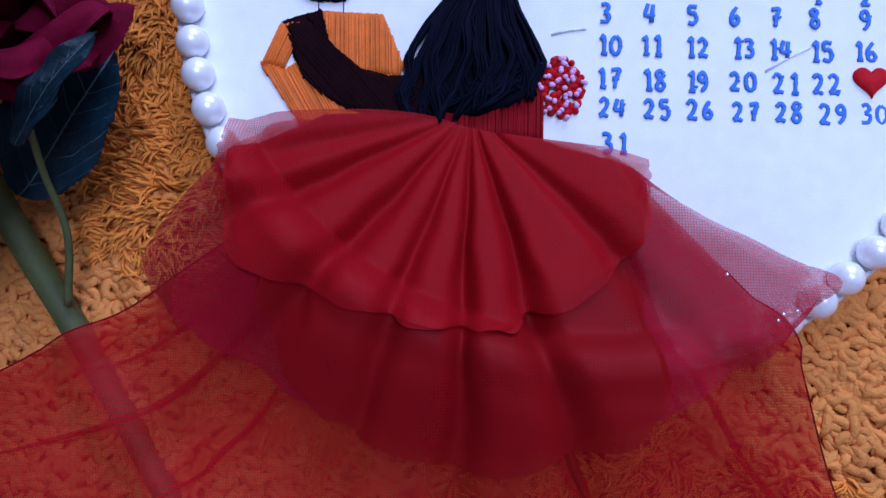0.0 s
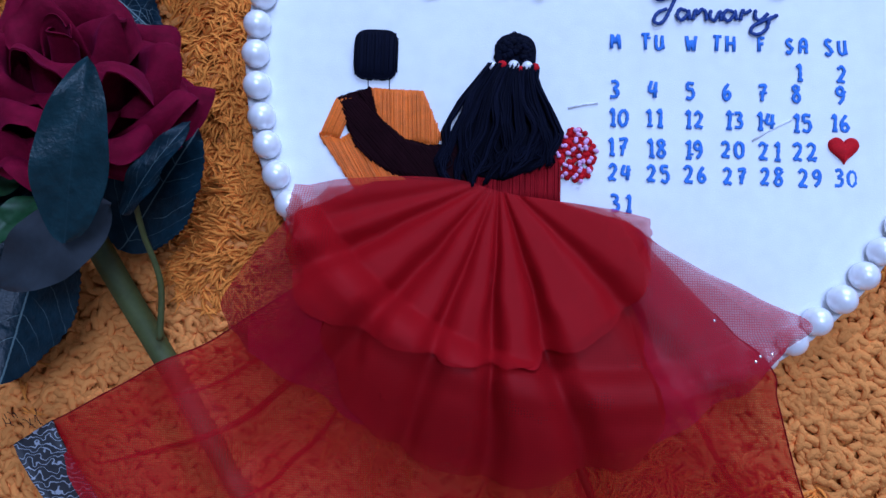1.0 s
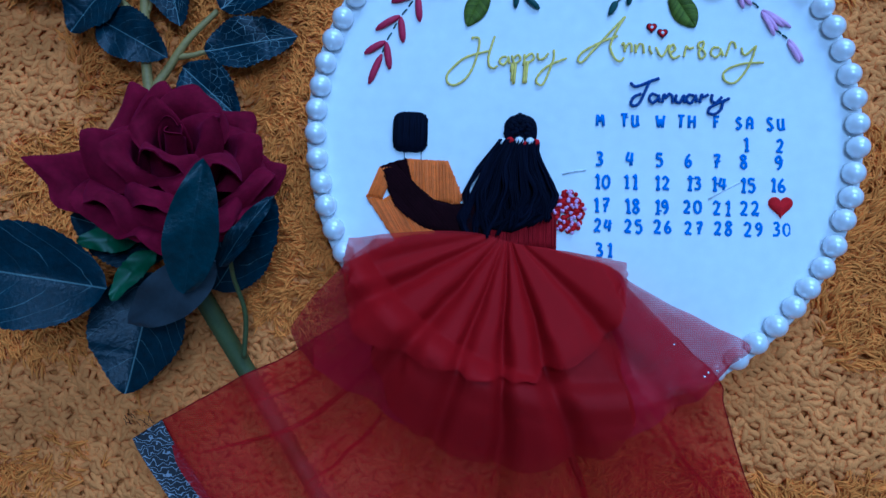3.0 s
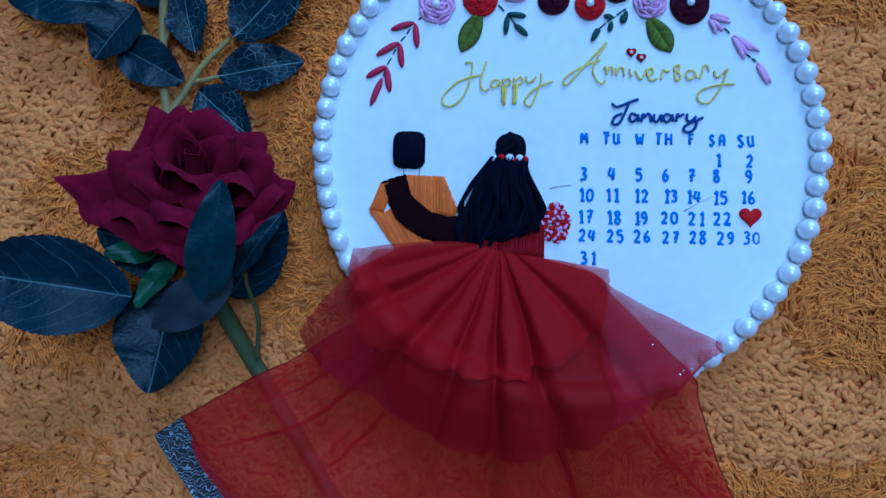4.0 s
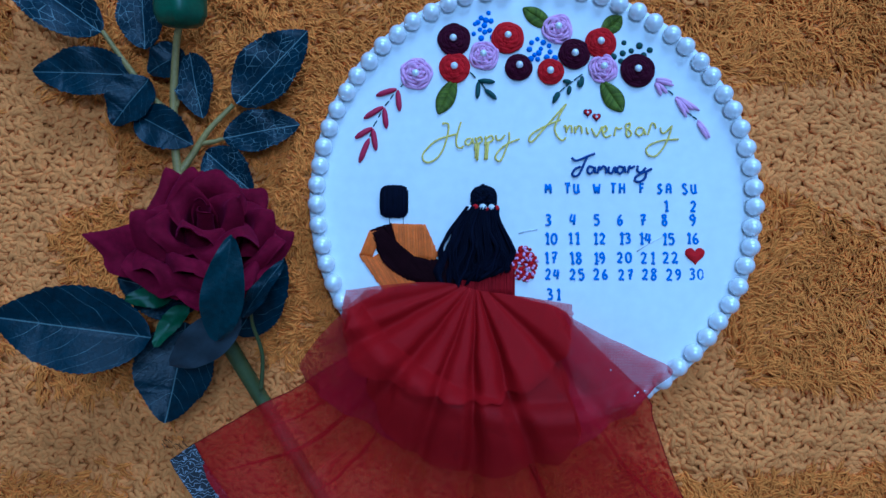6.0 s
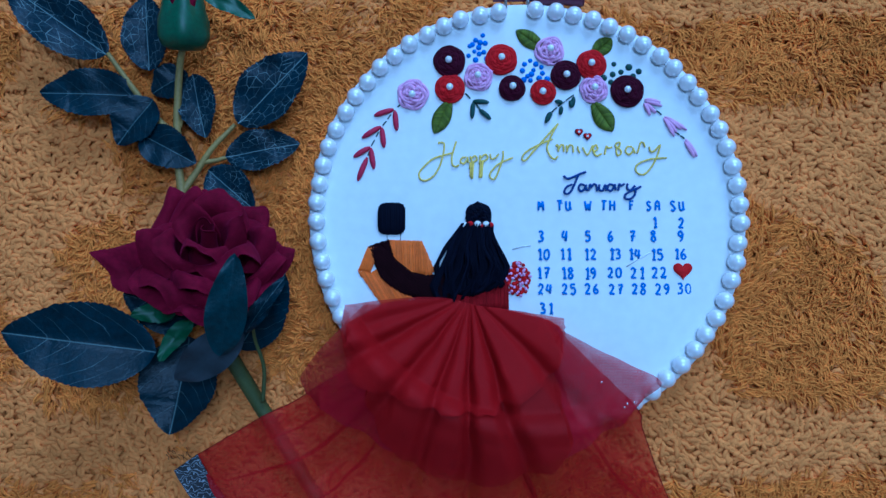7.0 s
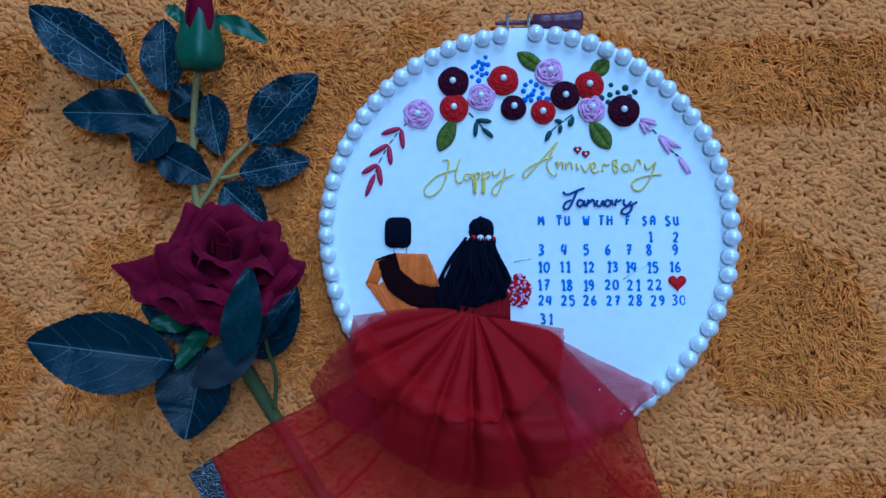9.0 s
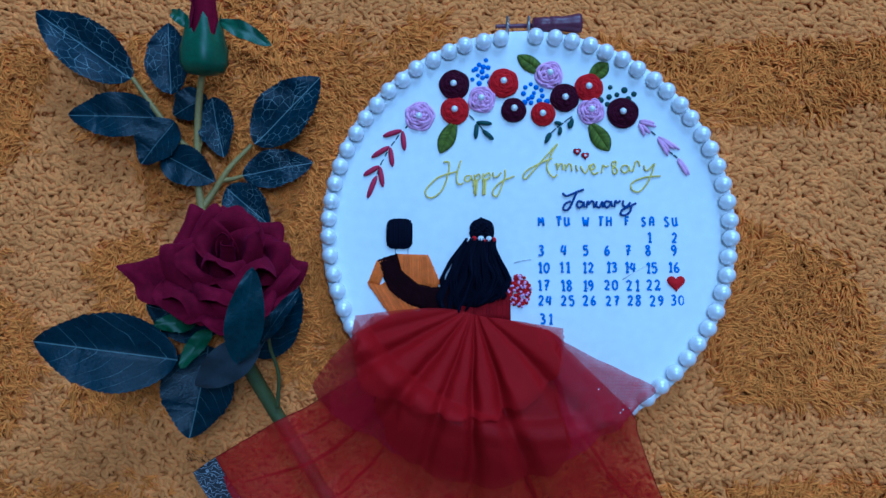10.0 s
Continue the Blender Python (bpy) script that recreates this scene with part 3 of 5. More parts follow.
# ---- artificial rose ----
def leaf_material(name, colour, vein, net):
    m = mat(name, colour, 0.38, vary=0.45, scale=45, bump=0.25, bump_scale=700, spec=0.18)
    nt, n = m.node_tree, m.node_tree.nodes
    b = n["Principled BSDF"]
    base = b.inputs["Base Color"].links[0].from_socket
    uv, sep = n.new("ShaderNodeTexCoord"), n.new("ShaderNodeSeparateXYZ")
    nt.links.new(uv.outputs["UV"], sep.inputs[0])

    def op(kind, a, b_=None, c=None):
        node = n.new("ShaderNodeMath")
        node.operation = kind
        for k, val in enumerate((a, b_, c)):
            if val is None:
                continue
            if isinstance(val, (int, float)):
                node.inputs[k].default_value = val
            else:
                nt.links.new(val, node.inputs[k])
        return node.outputs[0]

    across = op("ABSOLUTE", op("SUBTRACT", sep.outputs[1], 0.5))
    mid = op("LESS_THAN", across, 0.008)
    vor = n.new("ShaderNodeTexVoronoi")
    vor.feature, vor.voronoi_dimensions = "DISTANCE_TO_EDGE", "2D"
    vor.inputs["Scale"].default_value = 9
    nt.links.new(uv.outputs["UV"], vor.inputs["Vector"])
    cell = op("LESS_THAN", vor.outputs["Distance"], 0.028)
    tex = n.new("ShaderNodeTexNoise")
    tex.inputs["Scale"].default_value = 3.0
    nt.links.new(uv.outputs["UV"], tex.inputs["Vector"])
    bow = op("ADD", op("MULTIPLY", across, 0.30), op("MULTIPLY", op("MULTIPLY", across, across), 1.15))
    run = op("ADD", op("SUBTRACT", sep.outputs[0], bow), op("MULTIPLY", tex.outputs["Fac"], 0.14))
    side = op("LESS_THAN", op("FRACT", op("MULTIPLY", run, 6.3)), 0.035)
    fade = n.new("ShaderNodeMapRange")
    fade.inputs["From Min"].default_value, fade.inputs["From Max"].default_value = 0.38, 0.60
    nt.links.new(tex.outputs["Fac"], fade.inputs["Value"])
    lines = op("MULTIPLY", op("MAXIMUM", op("MULTIPLY", side, 0.7 - 0.4 * net), op("MULTIPLY", cell, 0.8 * net)), fade.outputs[0])
    fac = op("MULTIPLY", op("MAXIMUM", op("MULTIPLY", mid, 0.7), lines), 0.75 + 0.2 * net)
    mixc = n.new("ShaderNodeMix")
    mixc.data_type = "RGBA"
    nt.links.new(fac, mixc.inputs["Factor"])
    nt.links.new(base, mixc.inputs["A"])
    mixc.inputs["B"].default_value = (*vein, 1)
    nt.links.new(mixc.outputs["Result"], b.inputs["Base Color"])
    return m


M_LEAF = leaf_material("rose_leaf", (0.0024, 0.017, 0.026), (0.15, 0.23, 0.23), 0.0)
M_LEAF_NET = leaf_material("veined_rose_leaf", (0.0024, 0.017, 0.028), (0.21, 0.30, 0.30), 1.0)
M_LEAF_SMOOTH = leaf_material("smooth_rose_leaf", (0.004, 0.027, 0.034), (0.012, 0.040, 0.050), 0.0)
M_LEAF_BACK = mat("leaf_underside", (0.014, 0.022, 0.030), 0.8, vary=0.25, scale=70)


def leaf(base, tip, width, parent, arch=0.004, fold=0.42, roll=0.0, material=None, name="leaf", label="", teeth=22, petal=False):
    """A serrated leaf from base to tip (mm), arched along its length and folded at the midrib."""
    base, tip = Vector(base) / 1000, Vector(tip) / 1000
    w = width / 2000
    ax = tip - base
    ln = ax.length
    ax.normalize()
    sd = Vector((0, 0, 1)).cross(ax).normalized()
    up = ax.cross(sd)
    rot = Matrix.Rotation(radians(roll), 3, ax)
    sd, up = rot @ sd, rot @ up
    nu, nv = 45, 11
    verts, uvs = [], []
    for sgn in (1, -1):
        for i in range(nu):
            u = i / (nu - 1)
            half = w * (math.sin(math.pi * u ** 0.88) ** 0.66) * (1 - 0.22 * u ** 3) + 0.0003
            if petal:
                half = w * min(1.0, (u * 1.7 + 0.05)) ** 0.7 * (1 - u ** 1.9) ** 1.05 + 0.0003
            half += (0.0006 if teeth < 5 else 0.0010) * ((u * teeth) % 1.0) * (0.1 < u < 0.97)
            for j in range(nv):
                v = -1 + 2 * j / (nv - 1)
                z = arch * math.sin(math.pi * u) - fold * half * (1 - abs(v)) * 0.8 + 0.0008 * math.sin(u * 16 + v * 2) * abs(v) - petal * 1.1 * half * max(0, abs(v) - 0.40) ** 1.5
                pos = base + ax * (ln * u) + sd * (half * v) + up * (z + sgn * 0.00016)
                verts.append(pos)
                uvs.append((u, 0.5 + 0.5 * v * half / w))
    faces, off = [], nu * nv
    for i in range(nu - 1):
        for j in range(nv - 1):
            q = (i * nv + j, (i + 1) * nv + j, (i + 1) * nv + j + 1, i * nv + j + 1)
            faces.append(q)
            faces.append(tuple(off + k for k in q[::-1]))
    return link_mesh(name, verts, faces, material or M_LEAF, parent, label, uvs=uvs)


rose = thing("artificial_rose", "artificial dark red velvet rose with blue-green leaves on the rug", "artificial flower", (0, 0, 0))


def petal_mesh(parent, axis_m, yaw, half, length, foot, opens, rises, roll, point=0.0, seed=0):
    """One velvet petal: leaves the flower's axis at an angle (opens), bends up (rises) and rolls its lip outward, most at its two shoulders."""
    nu, nv = 23, 22
    rn = random.Random(seed)
    w1, w2, lean = rn.uniform(0, 6), rn.uniform(0, 6), rn.uniform(-0.12, 0.12)
    grid = []
    for i in range(nu):
        u = -1 + 2 * i / (nu - 1)
        ln = length * (1 - 0.16 * abs(u) ** 2.6 + point * max(0, 1 - abs(u - lean) * 2.2) + 0.025 * math.sin(u * 5 + w1))
        r, z, column = foot, 0.0, []
        start = 0.74 - 0.14 * abs(u) ** 1.5 + 0.04 * math.sin(u * 4 + w2)
        for j in range(nv):
            v = j / (nv - 1)
            k = min(1.0, v / 0.6)
            th = opens + (rises - opens) * (k * k * (3 - 2 * k))
            if v > start:
                th += roll * (0.75 + 0.45 * abs(u)) * ((v - start) / (1 - start)) ** 1.2
            r += math.sin(radians(th)) * ln / (nv - 1)
            z += math.cos(radians(th)) * ln / (nv - 1)
            wide = half * (0.40 + 0.60 * math.sin(math.pi / 2 * min(1, v / 0.55))) * (1 - 0.30 * max(0, (v - 0.72) / 0.28) ** 2)
            a = yaw + u * min(2.6, wide / max(0.004, abs(r)))
            rr = r + 0.0010 * u + 0.0011 * v * math.sin(u * 3.4 + w1)
            column.append(Vector((rr * math.cos(a), rr * math.sin(a), z + 0.0010 * v * math.sin(u * 5 + w2))))
        grid.append(column)
    verts = [axis_m @ grid[i][j] for j in range(nv) for i in range(nu)]
    back = []
    for j in range(nv):
        for i in range(nu):
            du = grid[min(nu - 1, i + 1)][j] - grid[max(0, i - 1)][j]
            dv = grid[i][min(nv - 1, j + 1)] - grid[i][max(0, j - 1)]
            back.append(axis_m @ (grid[i][j] + du.cross(dv).normalized() * 0.0005))
    verts += back
    faces, off = [], nu * nv
    for j in range(nv - 1):
        for i in range(nu - 1):
            q = (j * nu + i, j * nu + i + 1, (j + 1) * nu + i + 1, (j + 1) * nu + i)
            faces.append(q[::-1])
            faces.append(tuple(off + k for k in q))
    rim = [j * nu for j in range(nv)] + [(nv - 1) * nu + i for i in range(1, nu)] + [j * nu + nu - 1 for j in range(nv - 2, -1, -1)]
    for a, b in zip(rim, rim[1:]):
        faces.append((a, b, off + b, off + a))
    return link_mesh("petal", verts, faces, M_PETAL, parent)


head = thing("rose_head", "", "")
for key in ("label", "category"):
    if key in head:
        del head[key]
head.parent = rose
head["label"] = "dark crimson velvet rose bloom"
AXIS = Matrix.Translation((-0.155, -0.031, 0.017)) @ Matrix.Rotation(radians(-33), 4, "X") @ Matrix.Rotation(radians(12), 4, "Y") @ Matrix.Scale(0.91, 4)
# rings of petals: directions, half width, length, foot, opens, rises, roll, point
for ring, (yaws, half, length, foot, opens, rises, roll, point) in enumerate([
        ((70, 250), 0.0125, 0.042, 0.0020, 18, -8, 15, 0.00), ((20, 140, 262), 0.0150, 0.046, 0.0032, 30, -4, 85, 0.02),
        ((80, 205, 318), 0.0195, 0.047, 0.0042, 44, 2, 125, 0.04), ((15, 110, 190, 272), 0.0200, 0.046, 0.0050, 58, 10, 140, 0.06),
        ((55, 130, 232, 302, 355), 0.0215, 0.044, 0.0060, 74, 20, 130, 0.06), ((194,), 0.0200, 0.049, 0.0070, 86, 44, 60, 0.16),
        ((105, 222, 262, 298, 335, 8), 0.0205, 0.039, 0.0070, 84, 34, 85, 0.07)]):
    for i, yaw in enumerate(yaws):
        petal_mesh(head, AXIS, radians(yaw), half, length * (1 + 0.04 * math.sin(i * 3 + ring)), foot, opens, rises, roll, point, seed=ring * 10 + i)


def tri(pts):
    return smooth_line([(x / 1000, y / 1000, z / 1000) for x, y, z in pts], 28)


tube("stem", tri([(-154, -50, 22), (-145, -69, 15), (-131, -97, 2), (-117, -119, 0.2), (-101, -144, 0), (-86, -168, 0)]), np.linspace(0.0040, 0.0034, 28), M_STEM, rose, "thick green plastic stem")
tube("stem", tri([(-158, -45, 14), (-168, -5, 10), (-173, 16, 11), (-175, 44, 13), (-173, 72, 18), (-169, 82, 25)]), np.linspace(0.0025, 0.0018, 28), M_TWIG, rose)
tube("stem", tri([(-172, 12, 10), (-166, 22, 9), (-158, 34, 10), (-147, 46.5, 9)]), np.linspace(0.0020, 0.0012, 28), M_TWIG, rose)
tube("stem", tri([(-174, 40, 13), (-184, 47, 12), (-198, 64, 12), (-211, 82, 14)]), np.linspace(0.0020, 0.0012, 28), M_TWIG, rose)
tube("stem", tri([(-163, 27, 9), (-156, 28, 9), (-153, 29, 9), (-150.5, 29.6, 8.5)]), np.linspace(0.0014, 0.0010, 28), M_TWIG, rose)
tube("stem", tri([(-174, 44, 13), (-172, 56, 11), (-171, 64, 10), (-170, 70, 10)]), np.linspace(0.0014, 0.0010, 28), M_TWIG, rose)
tube("stem", tri([(-130, -92, 8), (-128, -75, 16), (-130, -62, 26), (-129, -54, 36)]), np.linspace(0.0011, 0.0008, 28), M_STEM, rose)
M_TENDER = mat("tender_green", (0.010, 0.085, 0.030), 0.5, vary=0.3, scale=90)
for b, t, w, kw in [
        ((-172, -67, 38), (-236, -58, 50), 37, dict(arch=0.006)),
        ((-164, -60, 18), (-171, -106, 20), 37, {}),
        ((-138, -68, 54), (-129.0, -25, 68), 17, dict(roll=14, fold=0.22, teeth=0.5, material=M_LEAF_SMOOTH)),
        ((-130, -57, 48), (-162, -79, 40), 18, dict(roll=-12, material=M_LEAF_BACK, fold=0.25, teeth=0.5)),
        ((-140, -66, 18), (-117, -30, 24), 27, {}),
        ((-132, -58, 36), (-113, -33, 42), 7, dict(teeth=2)),
        ((-158, -50, 14), (-194, -40, 24), 26, {}),
        ((-160, -52, 26), (-172, -71, 34), 8, dict(material=M_TENDER, teeth=2, name="sepal")),
        ((-168, -48, 24), (-186, -50, 34), 9, dict(material=M_TENDER, teeth=2, name="sepal")),
        ((-211, 81, 15), (-262, 116.5, 20), 28, dict(material=M_LEAF_NET)),
        ((-196, 61, 12), (-243, 61, 16), 24, {}),
        ((-190, 73, 14), (-191.5, 111, 18), 23, dict(material=M_LEAF_NET)),
        ((-187, 58, 15), (-204, 35, 14), 23, {}),
        ((-193, 40.5, 15), (-165, 25.5, 13), 20, {}),
        ((-172, 73, 9), (-190, 63, 8), 18, {}),
        ((-169, 72, 11), (-161, 39, 12), 19, dict(material=M_LEAF_NET)),
        ((-145, 46.5, 11), (-109.5, 80.5, 18), 29, dict(material=M_LEAF_NET)),
        ((-151, 29.5, 10), (-114, 36.5, 9), 20, dict(material=M_LEAF_NET)),
        ((-160, 23, 9), (-136.5, 3, 9), 21, dict(material=M_LEAF_NET))]:
    leaf(b, t, w, rose, **kw)


# bud with its calyx
def bud():
    m = Matrix.Translation((-0.168, 0.079, 0.026)) @ Matrix.Rotation(radians(-80), 4, "X")
    prof = [(0.002, 0.0), (0.0098, 0.0015), (0.0118, 0.006), (0.0118, 0.013), (0.0102, 0.019), (0.0082, 0.025)]
    n, verts = 24, []
    for r, z in prof:
        for i in range(n):
            a = 2 * math.pi * i / n
            verts.append(m @ Vector((r * math.cos(a) * (1 + 0.07 * math.cos(5 * a)), r * math.sin(a) * (1 + 0.07 * math.cos(5 * a)), z + (0.006 * math.cos(5 * a) if z > 0.024 else 0))))
    faces = [(j * n + i, j * n + (i + 1) % n, (j + 1) * n + (i + 1) % n, (j + 1) * n + i) for j in range(len(prof) - 1) for i in range(n)]
    faces.append(tuple(range(n))[::-1])
    b = link_mesh("bud", verts, faces, M_CALYX, rose, "green bud with a dark red tip")
    for k in range(4):
        petal_mesh(b, m @ Matrix.Translation((0, 0, 0.012)), k * 1.57, 0.0072, 0.031, 0.0058, 10, -7, 10, 0.05, 40 + k)
    return b


bud_ob = bud()
leaf((-174, 102, 34), (-184, 111, 33), 6, bud_ob, material=M_CALYX, name="sepal", teeth=0.5)
leaf((-158, 104, 36), (-132, 92, 33), 8, bud_ob, material=M_CALYX, name="sepal", teeth=0.5)


# ---- embroidery ----
def inside_runs(poly, angle, step):
    """Parallel stitches that fill a polygon: pairs of end points."""
    c, s = math.cos(angle), math.sin(angle)
    q = [(x * c + y * s, -x * s + y * c) for x, y in poly]
    lo, hi = min(y for _, y in q), max(y for _, y in q)
    runs, y = [], lo + step / 2
    while y < hi:
        xs = sorted(a[0] + (y - a[1]) * (b[0] - a[0]) / (b[1] - a[1]) for a, b in zip(q, q[1:] + q[:1]) if (a[1] > y) != (b[1] > y))
        for x0, x1 in zip(xs[::2], xs[1::2]):
            runs.append(((x0 * c - y * s, x0 * s + y * c), (x1 * c - y * s, x1 * s + y * c)))
        y += step
    return runs


class Piece:
    """Gathers several materials' geometry into one mesh."""

    def __init__(self):
        self.v, self.f, self.m, self.mats = [], [], [], []

    def add(self, verts, faces, material):
        if material not in self.mats:
            self.mats.append(material)
        k = len(self.v)
        self.v += [tuple(p) for p in verts]
        self.f += [tuple(k + i for i in f) for f in faces]
        self.m += [self.mats.index(material)] * len(faces)

    def stroke(self, path, radius, material, sides=5, flat=1.0):
        self.add(*tube_data(path, radius, sides, flat), material)

    def satin(self, poly, angle, material, step=0.0006, radius=0.0004, z=TOP, puff=0.0004, jitter=0.0002, seed=1):
        self.add([(x, y, z + puff * 0.6) for x, y in poly], [tuple(range(len(poly)))], material)
        rn = random.Random(seed)
        for (x0, y0), (x1, y1) in inside_runs(poly, angle, step):
            e = [rn.uniform(-jitter, jitter) for _ in range(4)]
            ts = (0, 0.12, 0.5, 0.88, 1)
            path = [(x0 + e[0] + (x1 - x0) * t, y0 + e[1] + (y1 - y0) * t, z + radius * 0.3 + (puff if 0 < t < 1 else -0.0002) + rn.uniform(0, 0.0001)) for t in ts]
            self.stroke(path, radius * rn.uniform(0.9, 1.15), material)

    def knot(self, x, y, r, material, z=TOP, squash=0.75, seg=8):
        verts, faces = [], []
        for j in range(5):
            b = math.pi * j / 8
            for i in range(seg):
                a = 2 * math.pi * i / seg + j * 0.3
                verts.append((x + r * math.cos(b) * math.cos(a), y + r * math.cos(b) * math.sin(a), z - 0.0002 + r * squash * math.sin(b)))
        faces = [(j * seg + i, j * seg + (i + 1) % seg, (j + 1) * seg + (i + 1) % seg, (j + 1) * seg + i) for j in range(4) for i in range(seg)]
        faces.append(tuple(4 * seg + i for i in range(seg)))
        self.add(verts, faces, material)

    def build(self, name, parent, label=""):
        ob = link_mesh(name, self.v, self.f, self.mats[0], parent, label)
        for m in self.mats[1:]:
            ob.data.materials.append(m)
        ob.data.polygons.foreach_set("material_index", self.m)
        return ob


def m2(*pts):
    return [(x / 1000, y / 1000) for x, y in pts]


bead_mesh = dome_mesh("bead", 0.00180, seg=12, rings=8)
bead_mesh.materials.append(M_PEARL)


def stitched_flower(x, y, r, material, spiral, label, seed):
    """A woven-wheel rose: thread wound round and round, higher in the middle, with a pearl bead."""
    x, y, r = x / 1000, y / 1000, r / 1000
    rn = random.Random(seed)
    piece = Piece()
    turns = 6 if spiral else 7
    for k in range(turns):
        rr = r * (1 - (k + 0.2) / (turns + 0.4))
        n = 40
        ph, lob = rn.uniform(0, 6), rn.choice((3, 4, 5))
        amp = (0.10 if spiral else 0.045) * r
        path = []
        for i in range(n + 3):
            a = 2 * math.pi * i / n + ph
            q = rr + amp * math.sin(lob * a + ph) * (0.5 + 0.5 * k / turns if k else 0.45)
            path.append((x + q * math.cos(a), y + q * math.sin(a), TOP + 0.0006 + 0.0021 * (1 - (rr / r) ** 2) + (0.0007 if spiral else 0.0003) * math.sin(lob * a * 1.5 + k)))
        piece.stroke(path, r / turns * (0.62 if spiral else 0.95), material, 7)
        if spiral:
            piece.stroke([(p[0] * 0.996 + x * 0.004, p[1] * 0.996 + y * 0.004, p[2] + 0.0004) for p in path[::2]], r / turns * 0.28, material, 5)
    piece.knot(x, y, r * 0.9, material, TOP, 0.18, 20)
    f = piece.build("stitched_flower", hoop, label)
    b = new("bead", bead_mesh)
    b.parent = f
    b.location = (x + rn.uniform(-0.0005, 0.0005), y + rn.uniform(-0.0005, 0.0005), TOP + 0.0036)
    return f


for k, (x, y, r, m, sp, lab) in enumerate([
        (-38.5, 78.0, 7.4, M_MAROON, 0, "dark maroon"), (-56.9, 60.7, 7.5, M_PINK, 1, "pale pink"), (-38.2, 63.7, 6.9, M_RED, 0, "bright red"),
        (-23.8, 69.8, 6.9, M_PINK, 1, "pale pink"), (-12.2, 78.8, 7.3, M_RED, 0, "bright red"), (-7.0, 63.9, 6.1, M_MAROON, 0, "dark maroon"),
        (12.2, 83.1, 7.1, M_PINK, 1, "pale pink"), (20.2, 70.6, 7.0, M_MAROON, 0, "dark maroon"), (8.6, 61.7, 5.9, M_RED, 0, "bright red"),
        (33.2, 76.1, 6.9, M_RED, 0, "bright red"), (34.1, 63.1, 6.7, M_PINK, 1, "pale pink"), (50.8, 62.2, 7.6, M_MAROON, 0, "dark maroon")]):
    stitched_flower(x, y, r, m, sp, lab + " stitched rose with a pearl bead", 20 + k)


def stitched_leaf(base, tip, width, material=M_OLIVE):
    (x0, y0), (x1, y1) = m2(base, tip)
    piece = Piece()
    dx, dy = x1 - x0, y1 - y0
    ln = math.hypot(dx, dy)
    tx, ty = dx / ln, dy / ln
    n = int(ln / 0.0007)
    for i in range(n):
        t = (i + 0.5) / n
        half = width / 2000 * math.sin(math.pi * (0.06 + 0.94 * t) ** 0.85) ** 0.85
        for sgn in (-1, 1):
            mx, my = x0 + dx * t, y0 + dy * t
            ex, ey = mx - ty * half * sgn + tx * half * 0.55, my + tx * half * sgn + ty * half * 0.55
            piece.stroke([(mx, my, TOP + 0.0002), ((mx + ex) / 2, (my + ey) / 2, TOP + 0.0008), (ex, ey, TOP)], 0.00048, material)
    return piece.build("stitched_leaf", hoop, "olive green satin-stitched leaf")


stitched_leaf((-38.3, 57.6), (-46.0, 41.0), 8.8)
stitched_leaf((9.5, 84.0), (-4.4, 94.0), 8.5)
stitched_leaf((33.5, 80.5), (43.5, 89.5), 8.5)
stitched_leaf((33.6, 56.5), (43.0, 42.0), 9.8)


def sprig(name, label, material, stitches, stem=(), width=0.0011, stem_material=None):
    stalk = Piece()
    for a, b in stem:
        (x0, y0), (x1, y1) = m2(a, b)
        stalk.stroke([(x0, y0, TOP), ((x0 + x1) / 2, (y0 + y1) / 2, TOP + 0.0005), (x1, y1, TOP)], 0.00035, stem_material or M_GREEN)
    whole = stalk.build(name, hoop, label)
    for a, b in stitches:
        piece = Piece()
        (x0, y0), (x1, y1) = m2(a, b)
        t = np.linspace(0, 1, 7)
        path = np.stack([x0 + (x1 - x0) * t, y0 + (y1 - y0) * t, TOP + 0.0004 + 0.0006 * np.sin(math.pi * t)], 1)
        piece.stroke(path, width * np.array([0.35, 0.85, 1.0, 1.0, 1.0, 0.85, 0.35]), material, 6, 0.8)
        piece.build("stitched_leaf", whole)
    return whole


sprig("stitched_sprig", "crimson stitched sprig of leaves", M_CRIMSON,
      [((-66.5, 53.2), (-76.4, 49.9)), ((-66.0, 52.6), (-64.9, 42.2)), ((-72.9, 44.4), (-82.3, 38.5)), ((-72.5, 43.8), (-71.2, 33.6)),
       ((-78.2, 33.9), (-86.4, 28.8)), ((-77.9, 33.4), (-76.2, 22.7)), ((-79.6, 28.6), (-84.2, 16.8))],
      [((-62.3, 56.5), (-64.5, 54.5)), ((-68.0, 50.5), (-69.5, 48.3)), ((-70.2, 47.2), (-72.0, 45.0)), ((-74.0, 41.5), (-75.2, 39.2)), ((-76.0, 37.5), (-77.6, 34.6)), ((-78.6, 31.8), (-79.3, 29.6))], 0.0014)
sprig("stitched_sprig", "pale pink stitched sprig of leaves", M_PINK,
      [((59.5, 58.0), (67.4, 56.6)), ((59.5, 57.2), (68.2, 54.8)), ((59.2, 56.2), (62.1, 49.8)), ((60.0, 56.0), (65.0, 51.0)), ((69.2, 49.2), (80.3, 42.3)), ((69.8, 48.4), (77.5, 42.6)), ((68.9, 48.6), (74.0, 39.0)), ((69.4, 48.2), (75.2, 41.0)),
       ((79.3, 37.6), (84.9, 28.8)), ((79.0, 36.6), (83.6, 28.4))],
      [((62.5, 54.8), (64.5, 53.2)), ((65.5, 52.3), (67.8, 50.2)), ((75.0, 41.0), (76.5, 39.8)), ((77.0, 39.4), (78.8, 38.0))], 0.0010)
